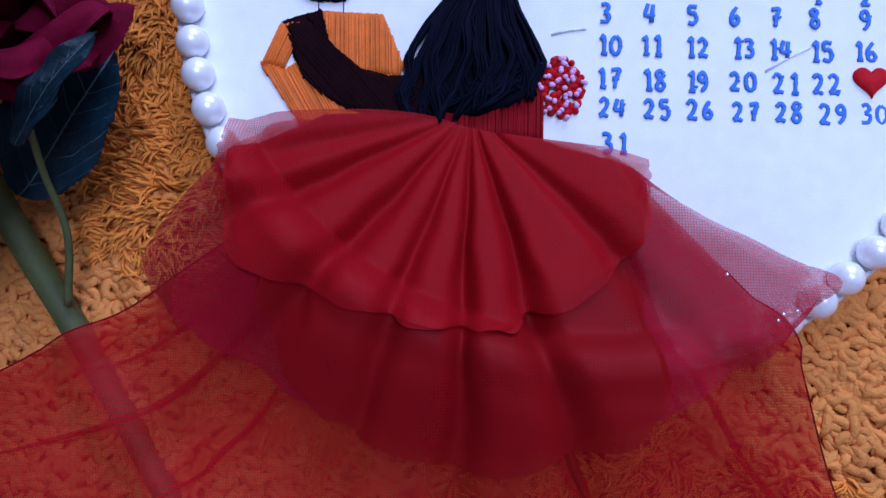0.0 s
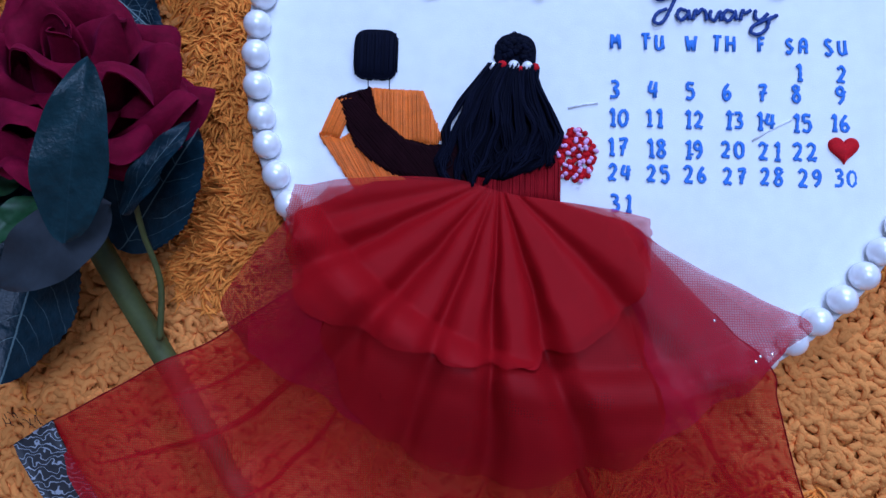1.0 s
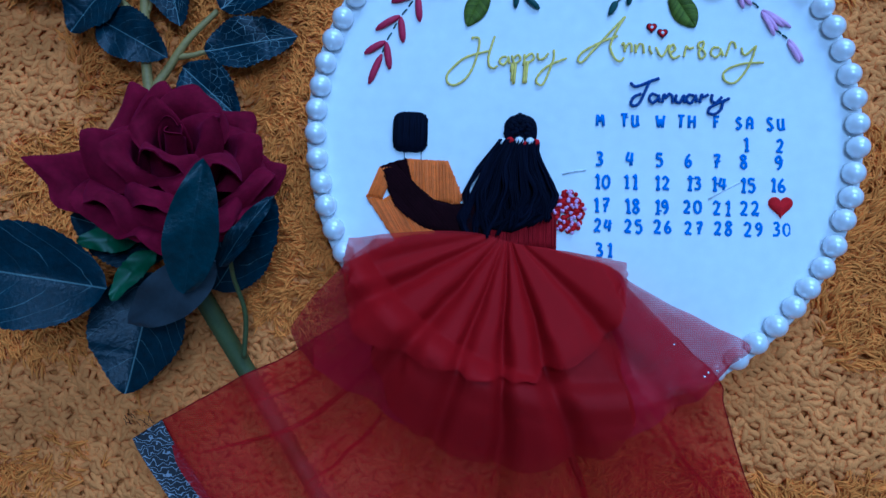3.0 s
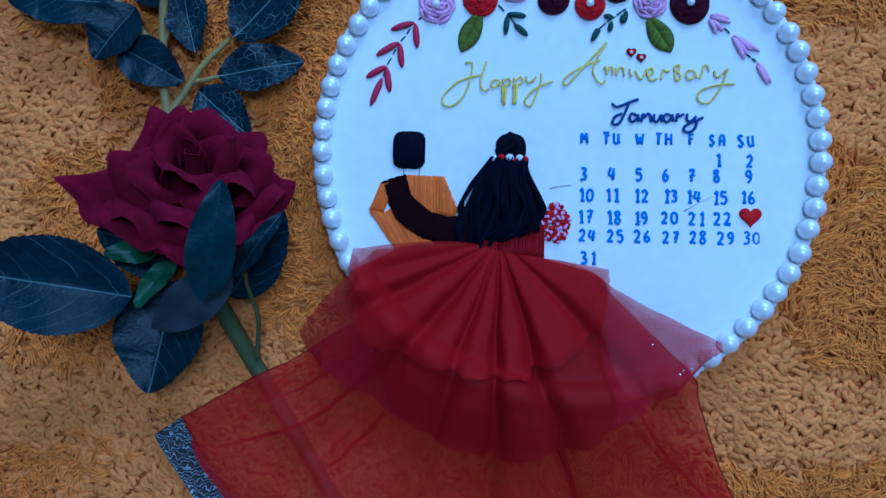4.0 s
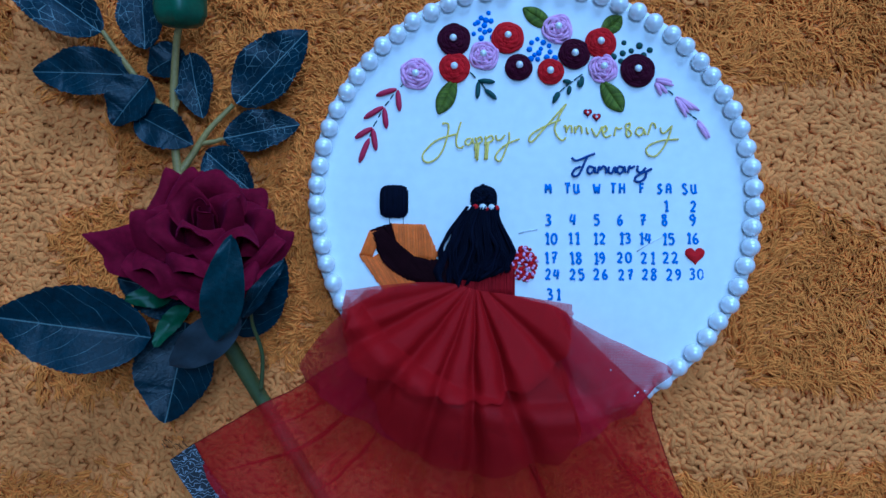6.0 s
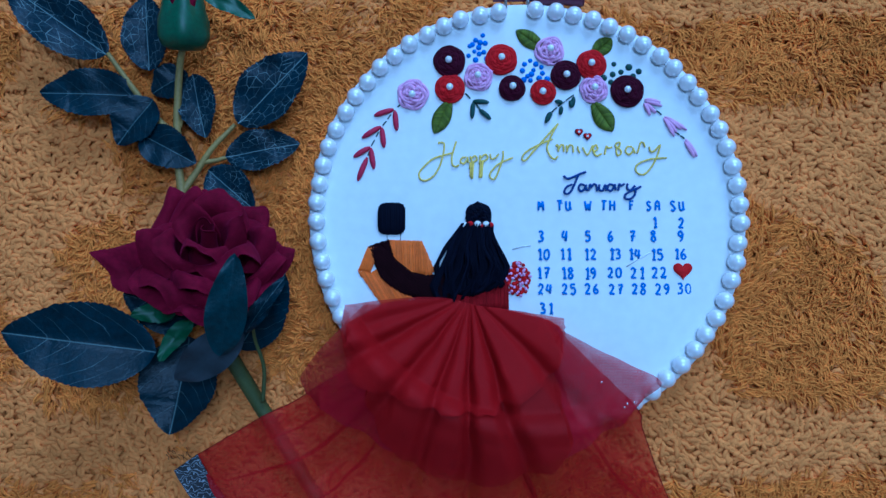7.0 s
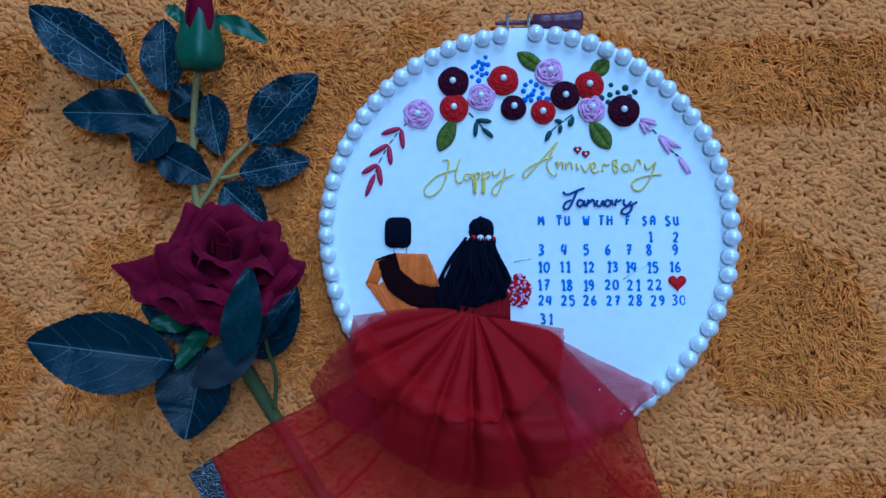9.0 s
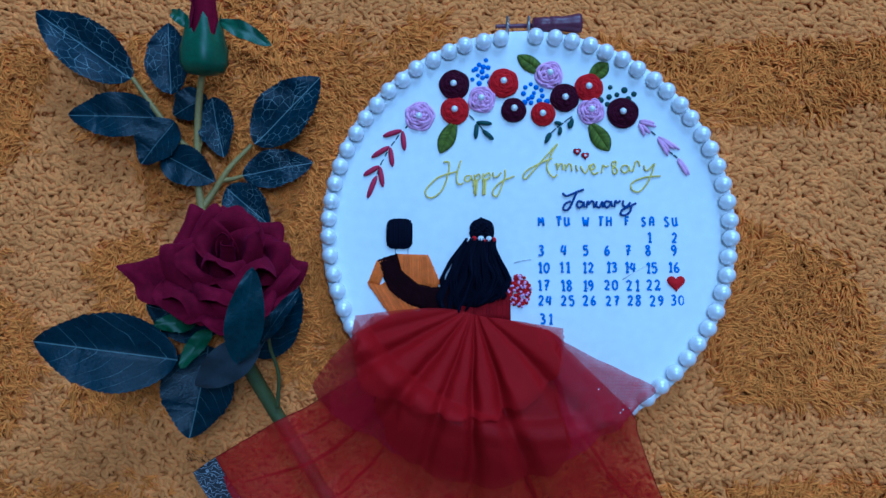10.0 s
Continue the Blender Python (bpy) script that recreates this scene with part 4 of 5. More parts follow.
sprig("stitched_sprig", "dark green stitched sprig of three leaves", M_GREEN,
      [((-26.8, 57.3), (-18.6, 56.6)), ((-26.6, 56.8), (-27.2, 48.4)), ((-23.5, 53.0), (-17.8, 48.0))], [((-30.5, 61.5), (-28.0, 58.8)), ((-26, 57), (-22.0, 51.6))], 0.0012)
sprig("stitched_sprig", "dark green stitched sprig of small leaves", M_GREEN,
      [((24.0, 59.5), (23.2, 54.0)), ((22.3, 57.5), (22.6, 53.8)), ((14.5, 57.2), (18.5, 56.2)), ((17.8, 54.6), (17.0, 50.2)), ((12.8, 51.2), (9.4, 46.0)), ((12.2, 51.6), (9.8, 47.2))],
      [((24.0, 60.5), (20.0, 57.6)), ((19.4, 57.0), (16.0, 54.6)), ((15.4, 54.0), (12.8, 51.6))], 0.0011)


def knots(label, material, spots, r):
    for x, y in spots:
        piece = Piece()
        piece.knot(x / 1000, y / 1000, r * random.Random(int(x * 31 + y * 17)).uniform(0.85, 1.2), material)
        piece.build("french_knot", hoop, label)


knots("blue french knot", M_BLUE, [(-21.5, 91.7), (-25.2, 89.2), (-20.3, 87.6), (-28.2, 86.1), (-25.8, 83.3), (-23.6, 85.4), (-21.0, 82.9), (-28.8, 81.1), (-25.2, 78.9), (-19.6, 79.5), (-23.4, 82.0), (-26.8, 86.9), (-22.9, 88.0)], 0.0014)
knots("blue french knot", M_BLUE, [(-0.5, 76.6), (2.4, 78.4), (4.0, 73.5), (0.9, 70.4), (8.5, 71.9), (2.4, 68.2), (10.8, 68.8), (-1.6, 73.2), (5.2, 76.6), (6.8, 69.2), (3.0, 71.4), (8.0, 75.0), (-1.0, 68.4)], 0.0014)
knots("dark green french knot", M_GREEN, [(44.6, 76.4), (52.1, 74.8), (57.1, 72.6), (48.1, 72.3), (43.9, 71.1), (39.4, 69.3), (42.9, 67.1), (54.1, 70.1), (50.0, 69.0)], 0.0016)


# ---- lettering ----
def lettering(label, strokes, radius, material, wedge=()):
    piece = Piece()
    for pts in strokes:
        line = smooth_line(m2(*pts), max(8, 6 * len(pts)))
        z = TOP + radius * 0.45 + radius * 0.35 * np.abs(np.sin(np.arange(len(line)) * 0.9))
        rad = radius * (0.85 + 0.25 * np.abs(np.sin(np.arange(len(line)) * 0.9 + 0.4)))
        piece.stroke(np.column_stack([line, z]), rad, material, 6, 0.75)
    for poly in wedge:
        piece.satin(m2(*poly), 1.5, material, 0.0006, 0.0004)
    return piece.build("lettering", hoop, label)


happy = [
    ((-43.5, 35.6), (-44.2, 36.2), (-41.5, 36.0), (-41.1, 34.4), (-41.5, 31.0), (-43.4, 24.3), (-46.3, 19.5), (-50.1, 17.0), (-52.9, 17.5), (-53.7, 20.4), (-51.5, 23.7), (-46.3, 28.1), (-37.2, 30.9)),
    ((-35.1, 36.8), (-36.3, 33.0), (-37.4, 28.2), (-37.0, 24.8), (-35.3, 23.9), (-33.9, 24.9)),
    ((-30.3, 28.7), (-32.2, 28.4), (-33.1, 26.5), (-31.5, 25.4), (-29.9, 27.3), (-29.6, 28.7), (-29.1, 25.9)),
    ((-28.2, 29.2), (-27.4, 25.9), (-27.2, 18.2)),
    ((-28.0, 27.8), (-25.8, 29.4), (-24.9, 27.5), (-27.2, 25.6)),
    ((-23.3, 29.8), (-23.2, 25.9), (-23.1, 18.5)),
    ((-23.1, 28.3), (-20.6, 30.1), (-19.6, 28.1), (-22.5, 25.9)),
    ((-18.2, 30.3), (-17.7, 27.9), (-15.8, 28.2), (-13.9, 30.3)),
    ((-11.8, 31.8), (-11.8, 28.4), (-13.4, 23.6), (-15.1, 19.3), (-16.6, 17.4), (-18.5, 18.8), (-17.7, 21.5), (-13.9, 25.3), (-6.8, 28.5)),
]
lettering('yellow stitched cursive word "Happy"', happy, 0.00046, M_YELLOW, [((-28.7, 26.3), (-26.1, 25.9), (-26.7, 17.9), (-28.0, 17.9)), ((-23.6, 26.9), (-21.4, 26.9), (-22.3, 18.3), (-23.6, 18.3))])
anniversary = [
    ((16.0, 45.7), (11.7, 41.1), (7.5, 36.3), (3.2, 31.4), (-0.6, 27.1), (-2.3, 27.5), (-1.4, 30.2), (2.2, 32.9), (7.9, 35.8), (13.2, 37.8)),
    ((16.0, 45.7), (13.2, 41.1), (10.8, 35.8), (10.3, 32.5), (12.2, 28.6), (14.1, 27.7), (15.6, 29.1)),
    ((14.6, 34.2), (15.4, 35.0), (15.8, 33.5), (15.9, 31.4)),
    ((16.0, 32.7), (17.3, 34.8), (18.4, 34.4), (18.6, 31.4)),
    ((19.9, 34.5), (20.2, 33.0), (20.2, 31.2)),
    ((20.3, 32.5), (21.6, 34.7), (23.0, 34.1), (23.4, 31.0)),
    ((25.5, 34.0), (25.8, 32.1), (26.6, 30.7)),
    ((27.9, 33.6), (30.3, 29.8), (33.1, 34.6)),
    ((33.1, 31.2), (35.5, 32.7), (34.6, 34.8), (33.1, 32.6), (34.6, 29.3), (37.4, 30.3)),
    ((38.9, 29.8), (39.8, 34.1), (40.8, 33.2), (42.7, 33.7)),
    ((44.6, 35.6), (46.5, 36.1), (46.4, 34.2), (44.7, 32.0), (45.4, 29.4), (47.2, 30.7), (46.4, 32.6), (44.5, 33.9), (44.6, 35.6)),
]
ary = [
    ((52.6, 33.8), (50.3, 33.8), (49.3, 31.4), (51.2, 29.9), (53.1, 31.9), (53.1, 33.5), (54.1, 30.4)),
    ((55.1, 30.4), (56.1, 33.3), (57.0, 35.9), (58.4, 35.8), (59.1, 33.6)),
    ((61.2, 33.9), (61.7, 31.5), (63.3, 31.4), (66.4, 34.4)),
    ((66.9, 34.9), (65.0, 29.1), (62.2, 23.8), (58.4, 19.9), (55.1, 20.4), (54.1, 23.2), (56.5, 25.7), (62.2, 27.6), (69.8, 28.2)),
]
lettering('yellow stitched cursive word "Anniversary"', anniversary + ary, 0.00046, M_YELLOW)
january = [
    ((18.2, 19.1), (19.9, 17.7), (22.2, 18.2), (26.0, 19.9), (29.4, 21.1)),
    ((25.6, 19.6), (23.7, 15.3), (21.8, 11.4), (19.9, 10.0), (18.4, 10.9), (19.6, 13.5), (22.4, 14.8)),
    ((28.4, 14.4), (26.5, 14.8), (25.6, 12.9), (26.8, 11.3), (28.7, 12.9), (29.1, 14.6), (29.5, 11.5)),
    ((30.5, 11.5), (31.3, 14.9), (31.8, 13.3), (33.2, 14.9), (34.4, 14.0), (34.7, 11.4)),
    ((36.0, 14.7), (35.8, 12.3), (37.3, 11.6), (38.9, 14.5), (39.2, 11.6)),
    ((42.7, 14.5), (40.8, 14.7), (39.9, 12.8), (41.3, 11.4), (43.0, 13.1), (43.4, 14.7), (44.0, 11.8)),
    ((45.1, 11.7), (45.8, 15.0), (46.5, 14.0), (48.4, 15.0)),
]
uary = [
    ((49.8, 15.1), (49.7, 12.7), (51.3, 11.9), (53.6, 14.1)),
    ((56.5, 13.7), (54.1, 12.2), (53.2, 9.3), (50.8, 7.4), (48.4, 7.8), (48.9, 9.8), (52.2, 11.7), (56.3, 13.5)),
]
lettering('navy stitched cursive word "January"', january + uary, 0.00058, M_NAVY)

# strokes of the hand-painted capitals and figures, in a cell 0.6 wide and 1 high
GLYPH = {
    "0": [[(0.3, 1), (0.05, 0.75), (0.05, 0.25), (0.3, 0), (0.55, 0.25), (0.55, 0.75), (0.3, 1)]],
    "1": [[(0.10, 0.80), (0.32, 1), (0.32, 0)], [(0.12, 0.02), (0.52, 0.0)]],
    "2": [[(0.05, 0.8), (0.28, 1), (0.52, 0.8), (0.4, 0.45), (0.05, 0.03)], [(0.05, 0.03), (0.35, 0.06), (0.6, 0.0)]],
    "3": [[(0.05, 0.95), (0.35, 1), (0.5, 0.78), (0.25, 0.55)], [(0.25, 0.55), (0.55, 0.4), (0.45, 0.08), (0.05, 0.05)]],
    "4": [[(0.15, 1), (0.03, 0.4), (0.58, 0.42)], [(0.45, 0.95), (0.4, 0.0)]],
    "5": [[(0.55, 0.97), (0.12, 0.97), (0.1, 0.58)], [(0.1, 0.58), (0.4, 0.62), (0.55, 0.3), (0.35, 0.02), (0.03, 0.1)]],
    "6": [[(0.42, 1), (0.12, 0.6), (0.08, 0.2), (0.3, 0.0), (0.52, 0.22), (0.35, 0.48), (0.1, 0.3)]],
    "7": [[(0.05, 0.93), (0.52, 0.97), (0.35, 0.5), (0.28, 0.0)], [(0.12, 0.5), (0.52, 0.52)]],
    "8": [[(0.5, 0.85), (0.25, 1), (0.08, 0.78), (0.48, 0.3), (0.3, 0.0), (0.06, 0.22), (0.5, 0.85)]],
    "9": [[(0.5, 0.7), (0.3, 0.5), (0.08, 0.72), (0.28, 1), (0.5, 0.8), (0.48, 0.35), (0.2, 0.0)]],
    "M": [[(0.02, 0), (0.08, 1)], [(0.08, 1), (0.32, 0.4)], [(0.32, 0.4), (0.62, 1)], [(0.62, 1), (0.68, 0)]],
    "T": [[(0.0, 0.97), (0.62, 1)], [(0.3, 0.98), (0.28, 0)]],
    "U": [[(0.05, 1), (0.06, 0.25), (0.28, 0.0), (0.52, 0.25), (0.54, 1)], [(0.54, 0.4), (0.62, 0.0)]],
    "W": [[(0.0, 1), (0.14, 0)], [(0.14, 0), (0.34, 0.7)], [(0.34, 0.7), (0.52, 0)], [(0.52, 0), (0.7, 1)]],
    "H": [[(0.05, 1), (0.05, 0)], [(0.55, 1), (0.55, 0)], [(0.05, 0.5), (0.55, 0.53)]],
    "F": [[(0.1, 0), (0.1, 1)], [(0.1, 0.97), (0.55, 1)], [(0.1, 0.52), (0.45, 0.55)]],
    "S": [[(0.52, 0.88), (0.25, 1), (0.08, 0.75), (0.48, 0.32), (0.3, 0.0), (0.03, 0.12)]],
    "A": [[(0.05, 0), (0.08, 0.8), (0.3, 1), (0.52, 0.8), (0.55, 0)], [(0.07, 0.48), (0.54, 0.5)]],
}


def painted(text, x, y, height=5.2, pitch=4.2):
    """Hand-painted figures or capitals with a slightly uneven hand, centred at x, y (mm)."""
    rn = random.Random(text + "a")
    piece = Piece()
    widths = [4.0 if c in "MW" else pitch * (0.72 if c == "1" else 1.0) for c in text]
    left = x - sum(widths) / 2
    for c, w in zip(text, widths):
        h = height * rn.uniform(0.94, 1.06)
        lean = rn.uniform(-0.05, 0.08)
        for pts in GLYPH[c]:
            q = [((left + 0.35 + (px + lean * py) * h * 0.86) / 1000, (y - h / 2 + py * h + rn.uniform(-0.1, 0.1)) / 1000) for px, py in pts]
            line = smooth_line(q, max(4, 5 * len(q))) if len(q) > 2 else np.array([q[0], ((q[0][0] + q[1][0]) / 2, (q[0][1] + q[1][1]) / 2), q[1]])
            rad = 0.00051 * np.array([rn.uniform(0.85, 1.25) for _ in line])
            piece.stroke(np.column_stack([line, np.full(len(line), TOP - 0.00005)]), rad, M_INK, 6, 0.16)
        if rn.random() < 0.3:
            # a thread end that runs on past the figure
            v, far = rn.uniform(0.1, 0.9), 0.40
            q = [((left + 0.35 + (far + k) * h * 0.86) / 1000, (y - h / 2 + v * h) / 1000, TOP) for k in (0.0, 0.12, 0.26)]
            piece.stroke(q, 0.00034, M_INK, 6, 0.16)
        left += w
    return piece.build("lettering", hoop, 'blue hand-painted "%s"' % text)


# words and figures of the calendar, line by line: height of the line, then each with its place along it
CALENDAR = [
    (4.2, "M TU W TH F SA SU", (7.1, 18.7, 30.3, 40.5, 52.3, 62.9, 74.9)),
    (-4.5, "1 2", (63.2, 76.2)),
    (-11.1, "3 4 5 6 7 8 9", (6.7, 18.7, 30.1, 41.4, 52.1, 62.7, 75.9)),
    (-20.1, "10 11 12 13 14 15 16", (8.1, 18.8, 31.2, 43.3, 53.0, 63.9, 75.5)),
    (-29.3, "17 18 19 20 21 22", (7.9, 19.9, 31.0, 42.9, 53.7, 64.6)),
    (-37.3, "24 25 26 27 28 29 30", (8.6, 20.4, 31.6, 43.5, 54.6, 66.0, 76.7)),
    (-46.9, "31", (8.9,)),
]
drift = random.Random(3)
for y, words, places in CALENDAR:
    for text, x in zip(words.split(), places):
        painted(text, x, y + drift.uniform(-0.25, 0.25), 5.0 if text.isdigit() else 4.7)


def heart_outline(cx, cy, w, n=40):
    pts = []
    for i in range(n):
        a = 2 * math.pi * i / n
        pts.append((cx + w * math.sin(a) ** 3, cy + w * (13 * math.cos(a) - 5 * math.cos(2 * a) - 2 * math.cos(3 * a) - math.cos(4 * a)) / 16))
    return pts


def rounded(cx, cy, w, h, power=4, n=48):
    pts = []
    for i in range(n):
        a = 2 * math.pi * i / n
        c, s = math.cos(a), math.sin(a)
        pts.append((cx + w * math.copysign(abs(c) ** (2 / power), c), cy + h * math.copysign(abs(s) ** (2 / power), s)))
    return pts


def slab(piece, poly, z0, z1, material, edge=0.0006):
    """A soft-edged raised shape."""
    n = len(poly)
    cx, cy = sum(p[0] for p in poly) / n, sum(p[1] for p in poly) / n
    rows = [(1.0, z0), (1.0, z0 + (z1 - z0) * 0.6), (1 - edge / 0.012, z1)]
    verts = [(cx + (x - cx) * k, cy + (y - cy) * k, z) for k, z in rows for x, y in poly]
    faces = [(j * n + i, j * n + (i + 1) % n, (j + 1) * n + (i + 1) % n, (j + 1) * n + i) for j in range(2) for i in range(n)]
    faces.append(tuple(2 * n + i for i in range(n)))
    piece.add(verts, faces, material)


piece = Piece()
slab(piece, heart_outline(0.0759, -0.0280, 0.0046), TOP - 0.0002, TOP + 0.0011, M_RED, 0.0022)
piece.build("stitched_heart", hoop, "bright red satin-stitched heart")
for dx, dy in ((-2.2, 1.2), (2.0, -1.0)):
    piece = Piece()
    ring = heart_outline(0.0285 + dx / 1000, 0.0402 + dy / 1000, 0.0019, 24)
    slab(piece, ring, TOP - 0.0002, TOP + 0.0007, M_RED, 0.0022)
    piece.stroke([(x, y, TOP + 0.0003) for x, y in ring + ring[:1]], 0.00028, M_MAROON)
    piece.knot(0.0285 + dx / 1000, 0.0402 + dy / 1000, 0.0008, M_GLASS_BEAD, TOP + 0.0006)
    piece.build("stitched_heart", hoop, "small red stitched heart with dark outline")

M_PENCIL = mat("pencil", (0.74, 0.76, 0.79), 0.9, vary=0.3, scale=500, spec=0.1)
for path in (m2((48.5, -26.2), (54.0, -22.6), (60.5, -19.2)), m2((-7.6, -17.5), (-3.0, -16.2), (1.5, -15.6))):
    tube("pencil_line", [(x, y, TOP - 0.0003) for x, y in path], 0.00036, M_PENCIL, hoop, "faint pencil line", 6, 1.0)


# ---- the stitched pair, seen from behind as plain shapes ----
groom = Piece()
groom.satin(rounded(-0.0673, -0.0022, 0.0069, 0.0079), math.pi / 2, M_BLACK, 0.00028, 0.00026, puff=0.0012)
slab(groom, rounded(-0.0673, -0.0022, 0.0066, 0.0076), TOP - 0.0002, TOP + 0.0011, M_BLACK)
groom.satin(m2((-68.9, -12.9), (-52.2, -13.4), (-46.2, -27.6), (-47.5, -30.5), (-60, -30), (-66.5, -22)), 1.62, M_ORANGE, 0.00034, 0.00027)
groom.satin(m2((-83.6, -28.0), (-78.6, -16.0), (-73.5, -15.0), (-74.5, -22.0), (-76.4, -26.0), (-77.5, -29.2)), 1.2, M_ORANGE, 0.00034, 0.00027, seed=2)
groom.satin(m2((-83.6, -28.4), (-77.0, -29.0), (-74.0, -27.0), (-69.0, -32.5), (-56.5, -41.5), (-71.5, -45.5)), 2.1, M_ORANGE, 0.00034, 0.00027, seed=3)
groom.satin(m2((-78.6, -16.2), (-74.0, -14.4), (-68.8, -13.0), (-65.9, -21.5), (-58.3, -28.2), (-50.0, -30.4), (-40.0, -29.5), (-36.0, -44.0), (-48.0, -43.4), (-59.0, -41.2), (-66.0, -37.0), (-72.2, -31.5), (-75.6, -25.0)), 2.3, M_SASH, 0.00028, 0.00034, puff=0.0010)
for x in (-69.4, -62.8):
    groom.stroke([(x / 1000, -0.0095, TOP + 0.0002), (x / 1000, -0.0112, TOP + 0.0003), (x / 1000 + 0.0001, -0.0135, TOP + 0.0002)], 0.00014, M_BLACK)
groom.build("stitched_figure", hoop, "plain stitched shape in orange with a dark sash")

bride = Piece()
bride.satin(m2((-44.0, -36.0), (-34.0, -30.0), (-16.0, -14.0), (-12.6, -19.0), (-9.8, -30.0), (-9.6, -47.5), (-46.0, -46.5)), 1.57, M_SHADED_RED, 0.00042, 0.00032)
# outline of the loose black thread, from the comb down: height, outer edges
VEIL_Y = (-44.5, -41.5, -35.0, -26.0, -16.0, -9.0, -5.0)
VEIL_L = (-42.0, -46.5, -49.0, -46.0, -41.0, -35.5, -32.5)
VEIL_R = (-27.0, -20.0, -10.5, -8.8, -14.5, -17.2, -17.0)
slab(bride, m2((-33.0, -8.0), (-17.6, -8.0), (-14.8, -16.0), (-10.5, -26.0), (-12.0, -33.0), (-20.0, -38.0), (-27.0, -41.0), (-38.0, -39.5), (-45.5, -35.5), (-43.0, -26.0), (-38.0, -16.0)), TOP, TOP + 0.0014, M_BLACK)
hr = random.Random(8)
LOCKS = [0.03, 0.11, 0.20, 0.31, 0.43, 0.54, 0.64, 0.75, 0.86, 0.96]
for i in range(420):
    s = hr.random()
    lock = min(LOCKS, key=lambda c: abs(c - s))
    w = lock * 37 + hr.uniform(-0.35, 0.35)
    end = -43.4 + 7.0 * max(0, s - 0.38) / 0.62 + 3.5 * max(0, 0.12 - s) / 0.12 + hr.uniform(-0.8, 1.0)
    t = np.linspace(0, 1, 22)
    y = -5.5 + (end + 5.5) * t + 0.5 * np.sin(t * 9 + w)
    q = lock + (s - lock) * (1 - 0.55 * t ** 2) + 0.035 * np.sin(t * 8.5 + w) * t + 0.02 * np.sin(t * 17 + 2 * w) * t
    q = np.clip(q, 0.0, 1.0)
    x = np.interp(y, VEIL_Y, VEIL_L) * (1 - q) + np.interp(y, VEIL_Y, VEIL_R) * q
    if i % 4 == 0:
        # a loose thread that loops back at its end
        c = np.clip((t - 0.72) / 0.28, 0, 1)
        x, y = x + (1.2 + 2.4 * (i % 5) / 4) * np.sin(c * 3.6) * (1 if s < 0.55 else -1), y + 3.4 * c ** 2
    z = TOP + 0.0010 + hr.uniform(0, 0.0022) + 0.0016 * np.sin(math.pi * t) * (1 - abs(2 * s - 1)) + 0.0004 * np.sin(t * 11 + w)
    bride.stroke(np.stack([x / 1000, y / 1000, z], 1), hr.uniform(0.00022, 0.00036) * np.linspace(1.0, 0.75, 22), M_BLACK, 5)
for i in range(120):
    a, q = hr.uniform(0, 6.28), math.sqrt(hr.random())
    bride.knot(-0.0242 + 0.0060 * q * math.cos(a), -0.0008 + 0.0062 * q * math.sin(a), hr.uniform(0.0008, 0.0013), M_BLACK, TOP + 0.0018 * (1 - q * q), 1.0, 7)
slab(bride, rounded(-0.0242, -0.0012, 0.0064, 0.0066, 2.6), TOP, TOP + 0.0012, M_BLACK)
bride.build("stitched_figure", hoop, "plain stitched shape of long black thread over red")

for x, y, r, m, lab in ((-31.4, -5.6, 1.7, M_GLASS_BEAD, "white bead"), (-28.3, -5.2, 1.5, M_RED, "red bead"), (-24.8, -5.4, 1.9, M_GLASS_BEAD, "white bead"),
                        (-22.6, -6.4, 1.1, M_RED, "red bead"), (-20.6, -5.5, 1.8, M_GLASS_BEAD, "white bead"), (-18.2, -5.7, 1.4, M_RED, "red bead")):
    b = Piece()
    b.knot(x / 1000, y / 1000, r / 1000, m, TOP + 0.0022, 1.0, 14)
    b.build("hair_bead", hoop, lab)

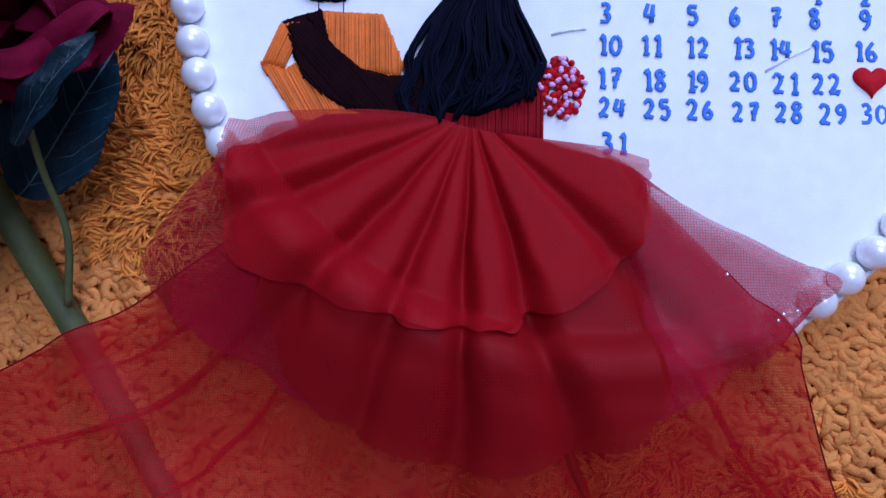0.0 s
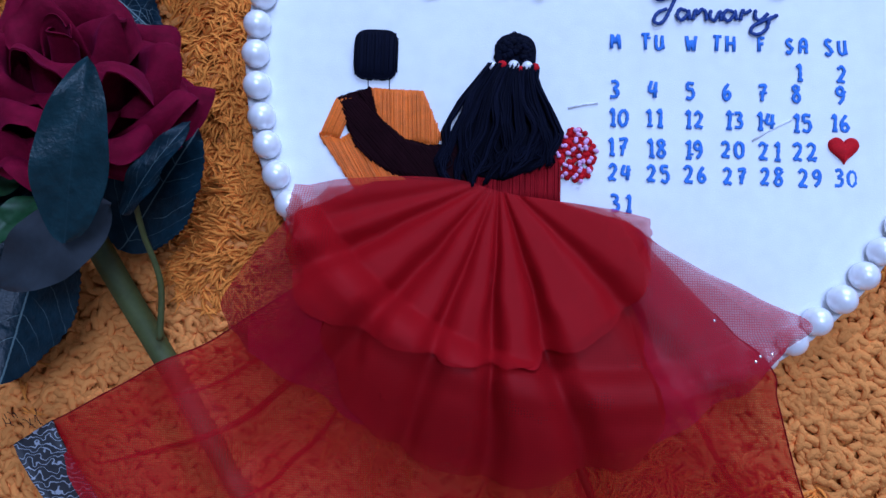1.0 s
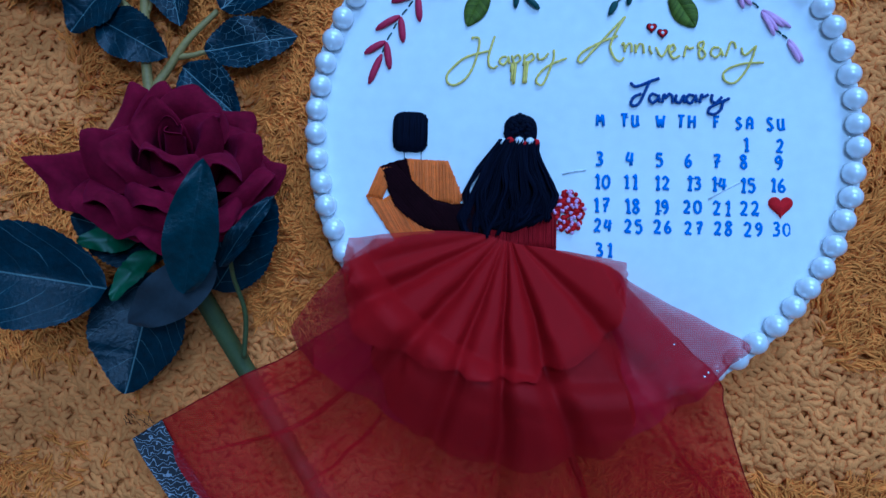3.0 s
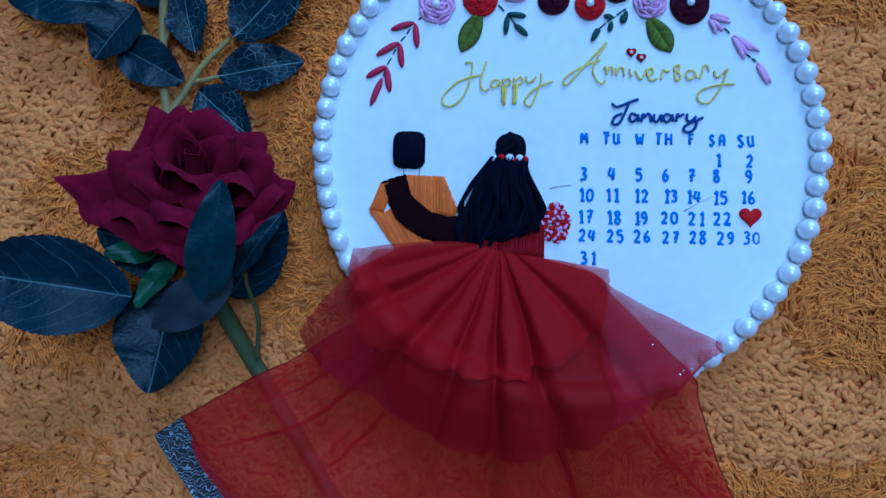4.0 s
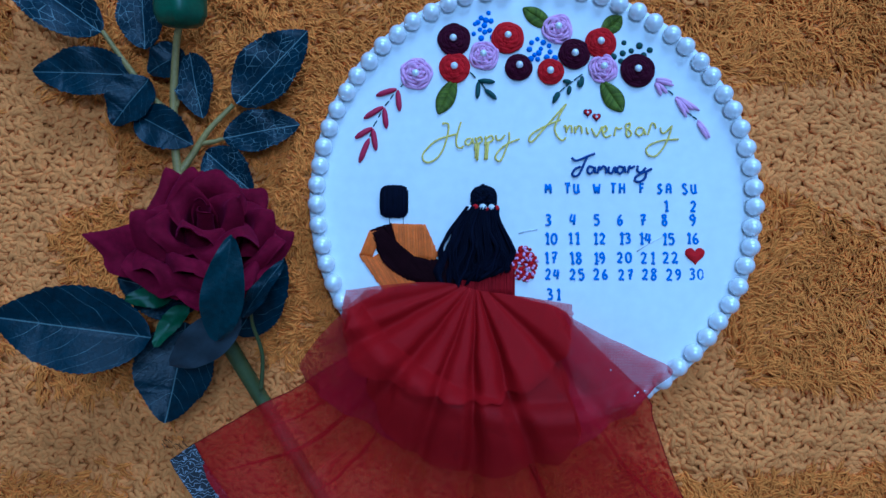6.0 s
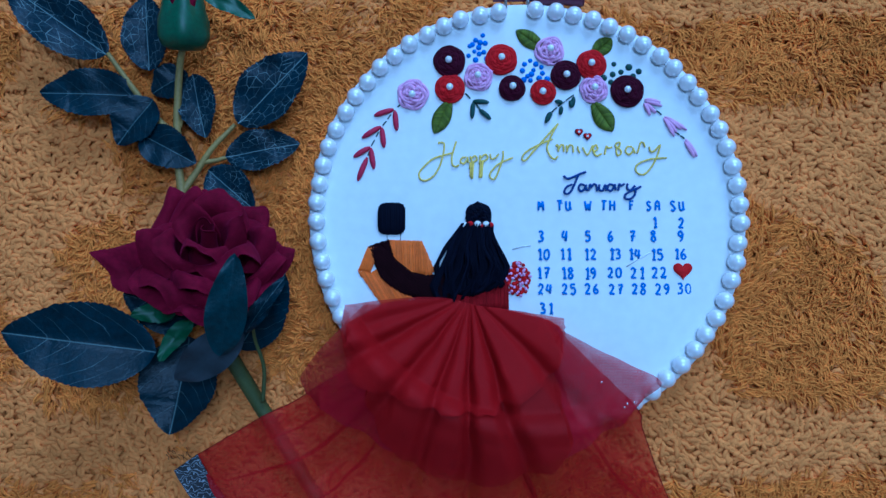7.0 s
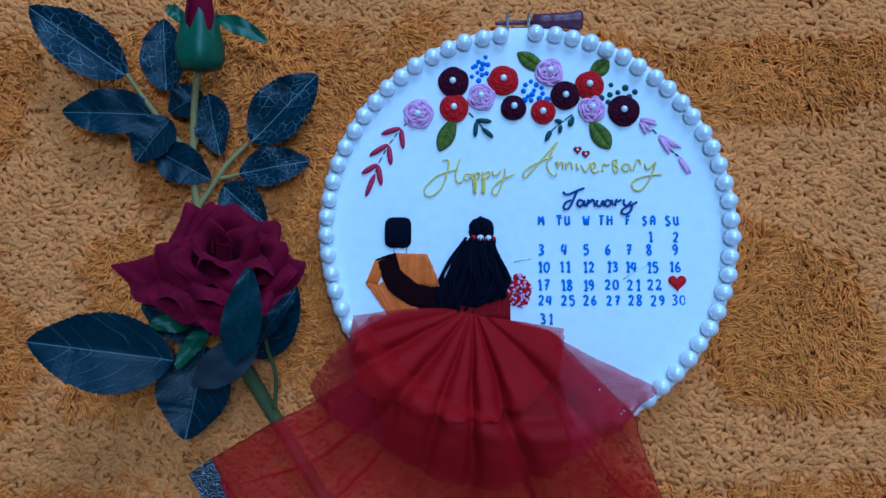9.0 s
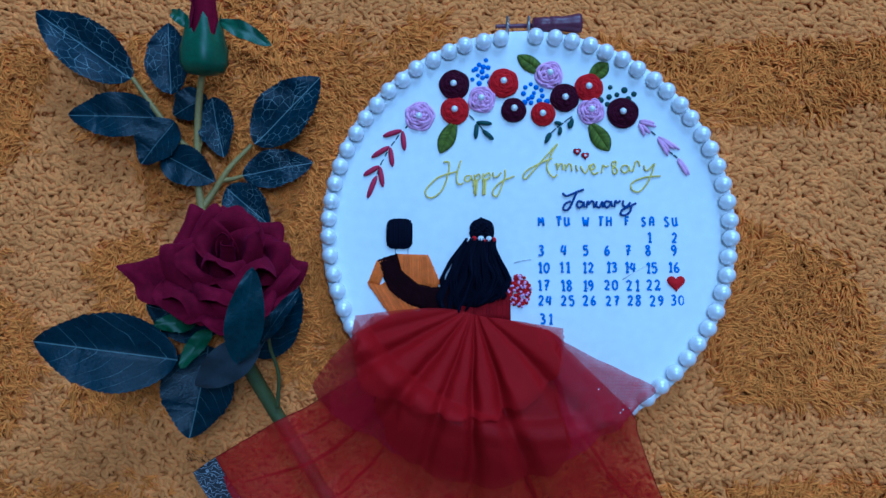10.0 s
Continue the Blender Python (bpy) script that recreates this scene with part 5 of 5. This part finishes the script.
posy = Piece()
pr = random.Random(12)
for i in range(130):
    a, q = pr.uniform(0, 6.28), math.sqrt(pr.random())
    posy.knot(-0.0052 + 0.0060 * q * math.cos(a), -0.0322 + 0.0082 * q * math.sin(a), pr.uniform(0.0008, 0.0012), M_RED, TOP + 0.0010 * (1 - q * q) * pr.random(), 0.9, 7)
for i in range(24):
    a, q = i * 2.4, math.sqrt((i + 0.5) / 24)
    x, y = -0.0052 + 0.0060 * q * math.cos(a) + pr.uniform(-0.0005, 0.0005), -0.0322 + 0.0081 * q * math.sin(a) + pr.uniform(-0.0005, 0.0005)
    for k in range(2):
        posy.knot(x + pr.uniform(-0.0006, 0.0006), y + pr.uniform(-0.0006, 0.0006), pr.uniform(0.00055, 0.0008), M_PINK, TOP + 0.0012 + 0.0006 * (1 - q * q), 0.9, 7)
posy.build("stitched_bouquet", hoop, "round bouquet of red and pink french knots")


# ---- hoop screw ----
def turned(name, profile, start, direction, material, parent, label="", n=20, flat=1.0):
    """A turned part: radius and distance along the axis, in mm."""
    d = Vector(direction).normalized()
    sd = d.cross(Vector((0, 0, 1))).normalized()
    up = sd.cross(d)
    verts = [Vector(start) / 1000 + d * (s / 1000) + (sd * math.cos(2 * math.pi * i / n) + up * math.sin(2 * math.pi * i / n) * flat) * (r / 1000) for r, s in profile for i in range(n)]
    faces = [(j * n + i, j * n + (i + 1) % n, (j + 1) * n + (i + 1) % n, (j + 1) * n + i) for j in range(len(profile) - 1) for i in range(n)]
    faces += [tuple(range(n))[::-1], tuple((len(profile) - 1) * n + i for i in range(n))]
    return link_mesh(name, verts, faces, material, parent, label)


turned("screw", [(1.2, 0), (1.2, 0.6), (1.0, 1), (1.25, 2), (1.0, 3), (1.25, 4), (1.0, 5), (1.25, 6), (1.0, 7), (1.25, 8), (1.0, 9), (1.2, 10), (1.2, 22)], (-16, 112.2, 8), (1, 0.02, 0), M_KNOB, hoop, "dark threaded screw")
knob = turned("knob", [(2.8, 0), (3.8, 0.6), (4.1, 8), (3.7, 9), (4.3, 10), (4.2, 15), (3.9, 16), (4.6, 21), (5.4, 25), (5.0, 26.5)], (4.0, 112.8, 8.5), (1, 0.03, 0), M_KNOB, hoop, "burgundy plastic tightening knob")
for x in (-9.6, 1.8):
    bm = box_bm((x - 0.65) / 1000, 0.1055, 0.002, (x + 0.65) / 1000, 0.1165, 0.0125, 0.0004)
    part("bracket", bm, M_STEEL, hoop, "bent steel bracket")
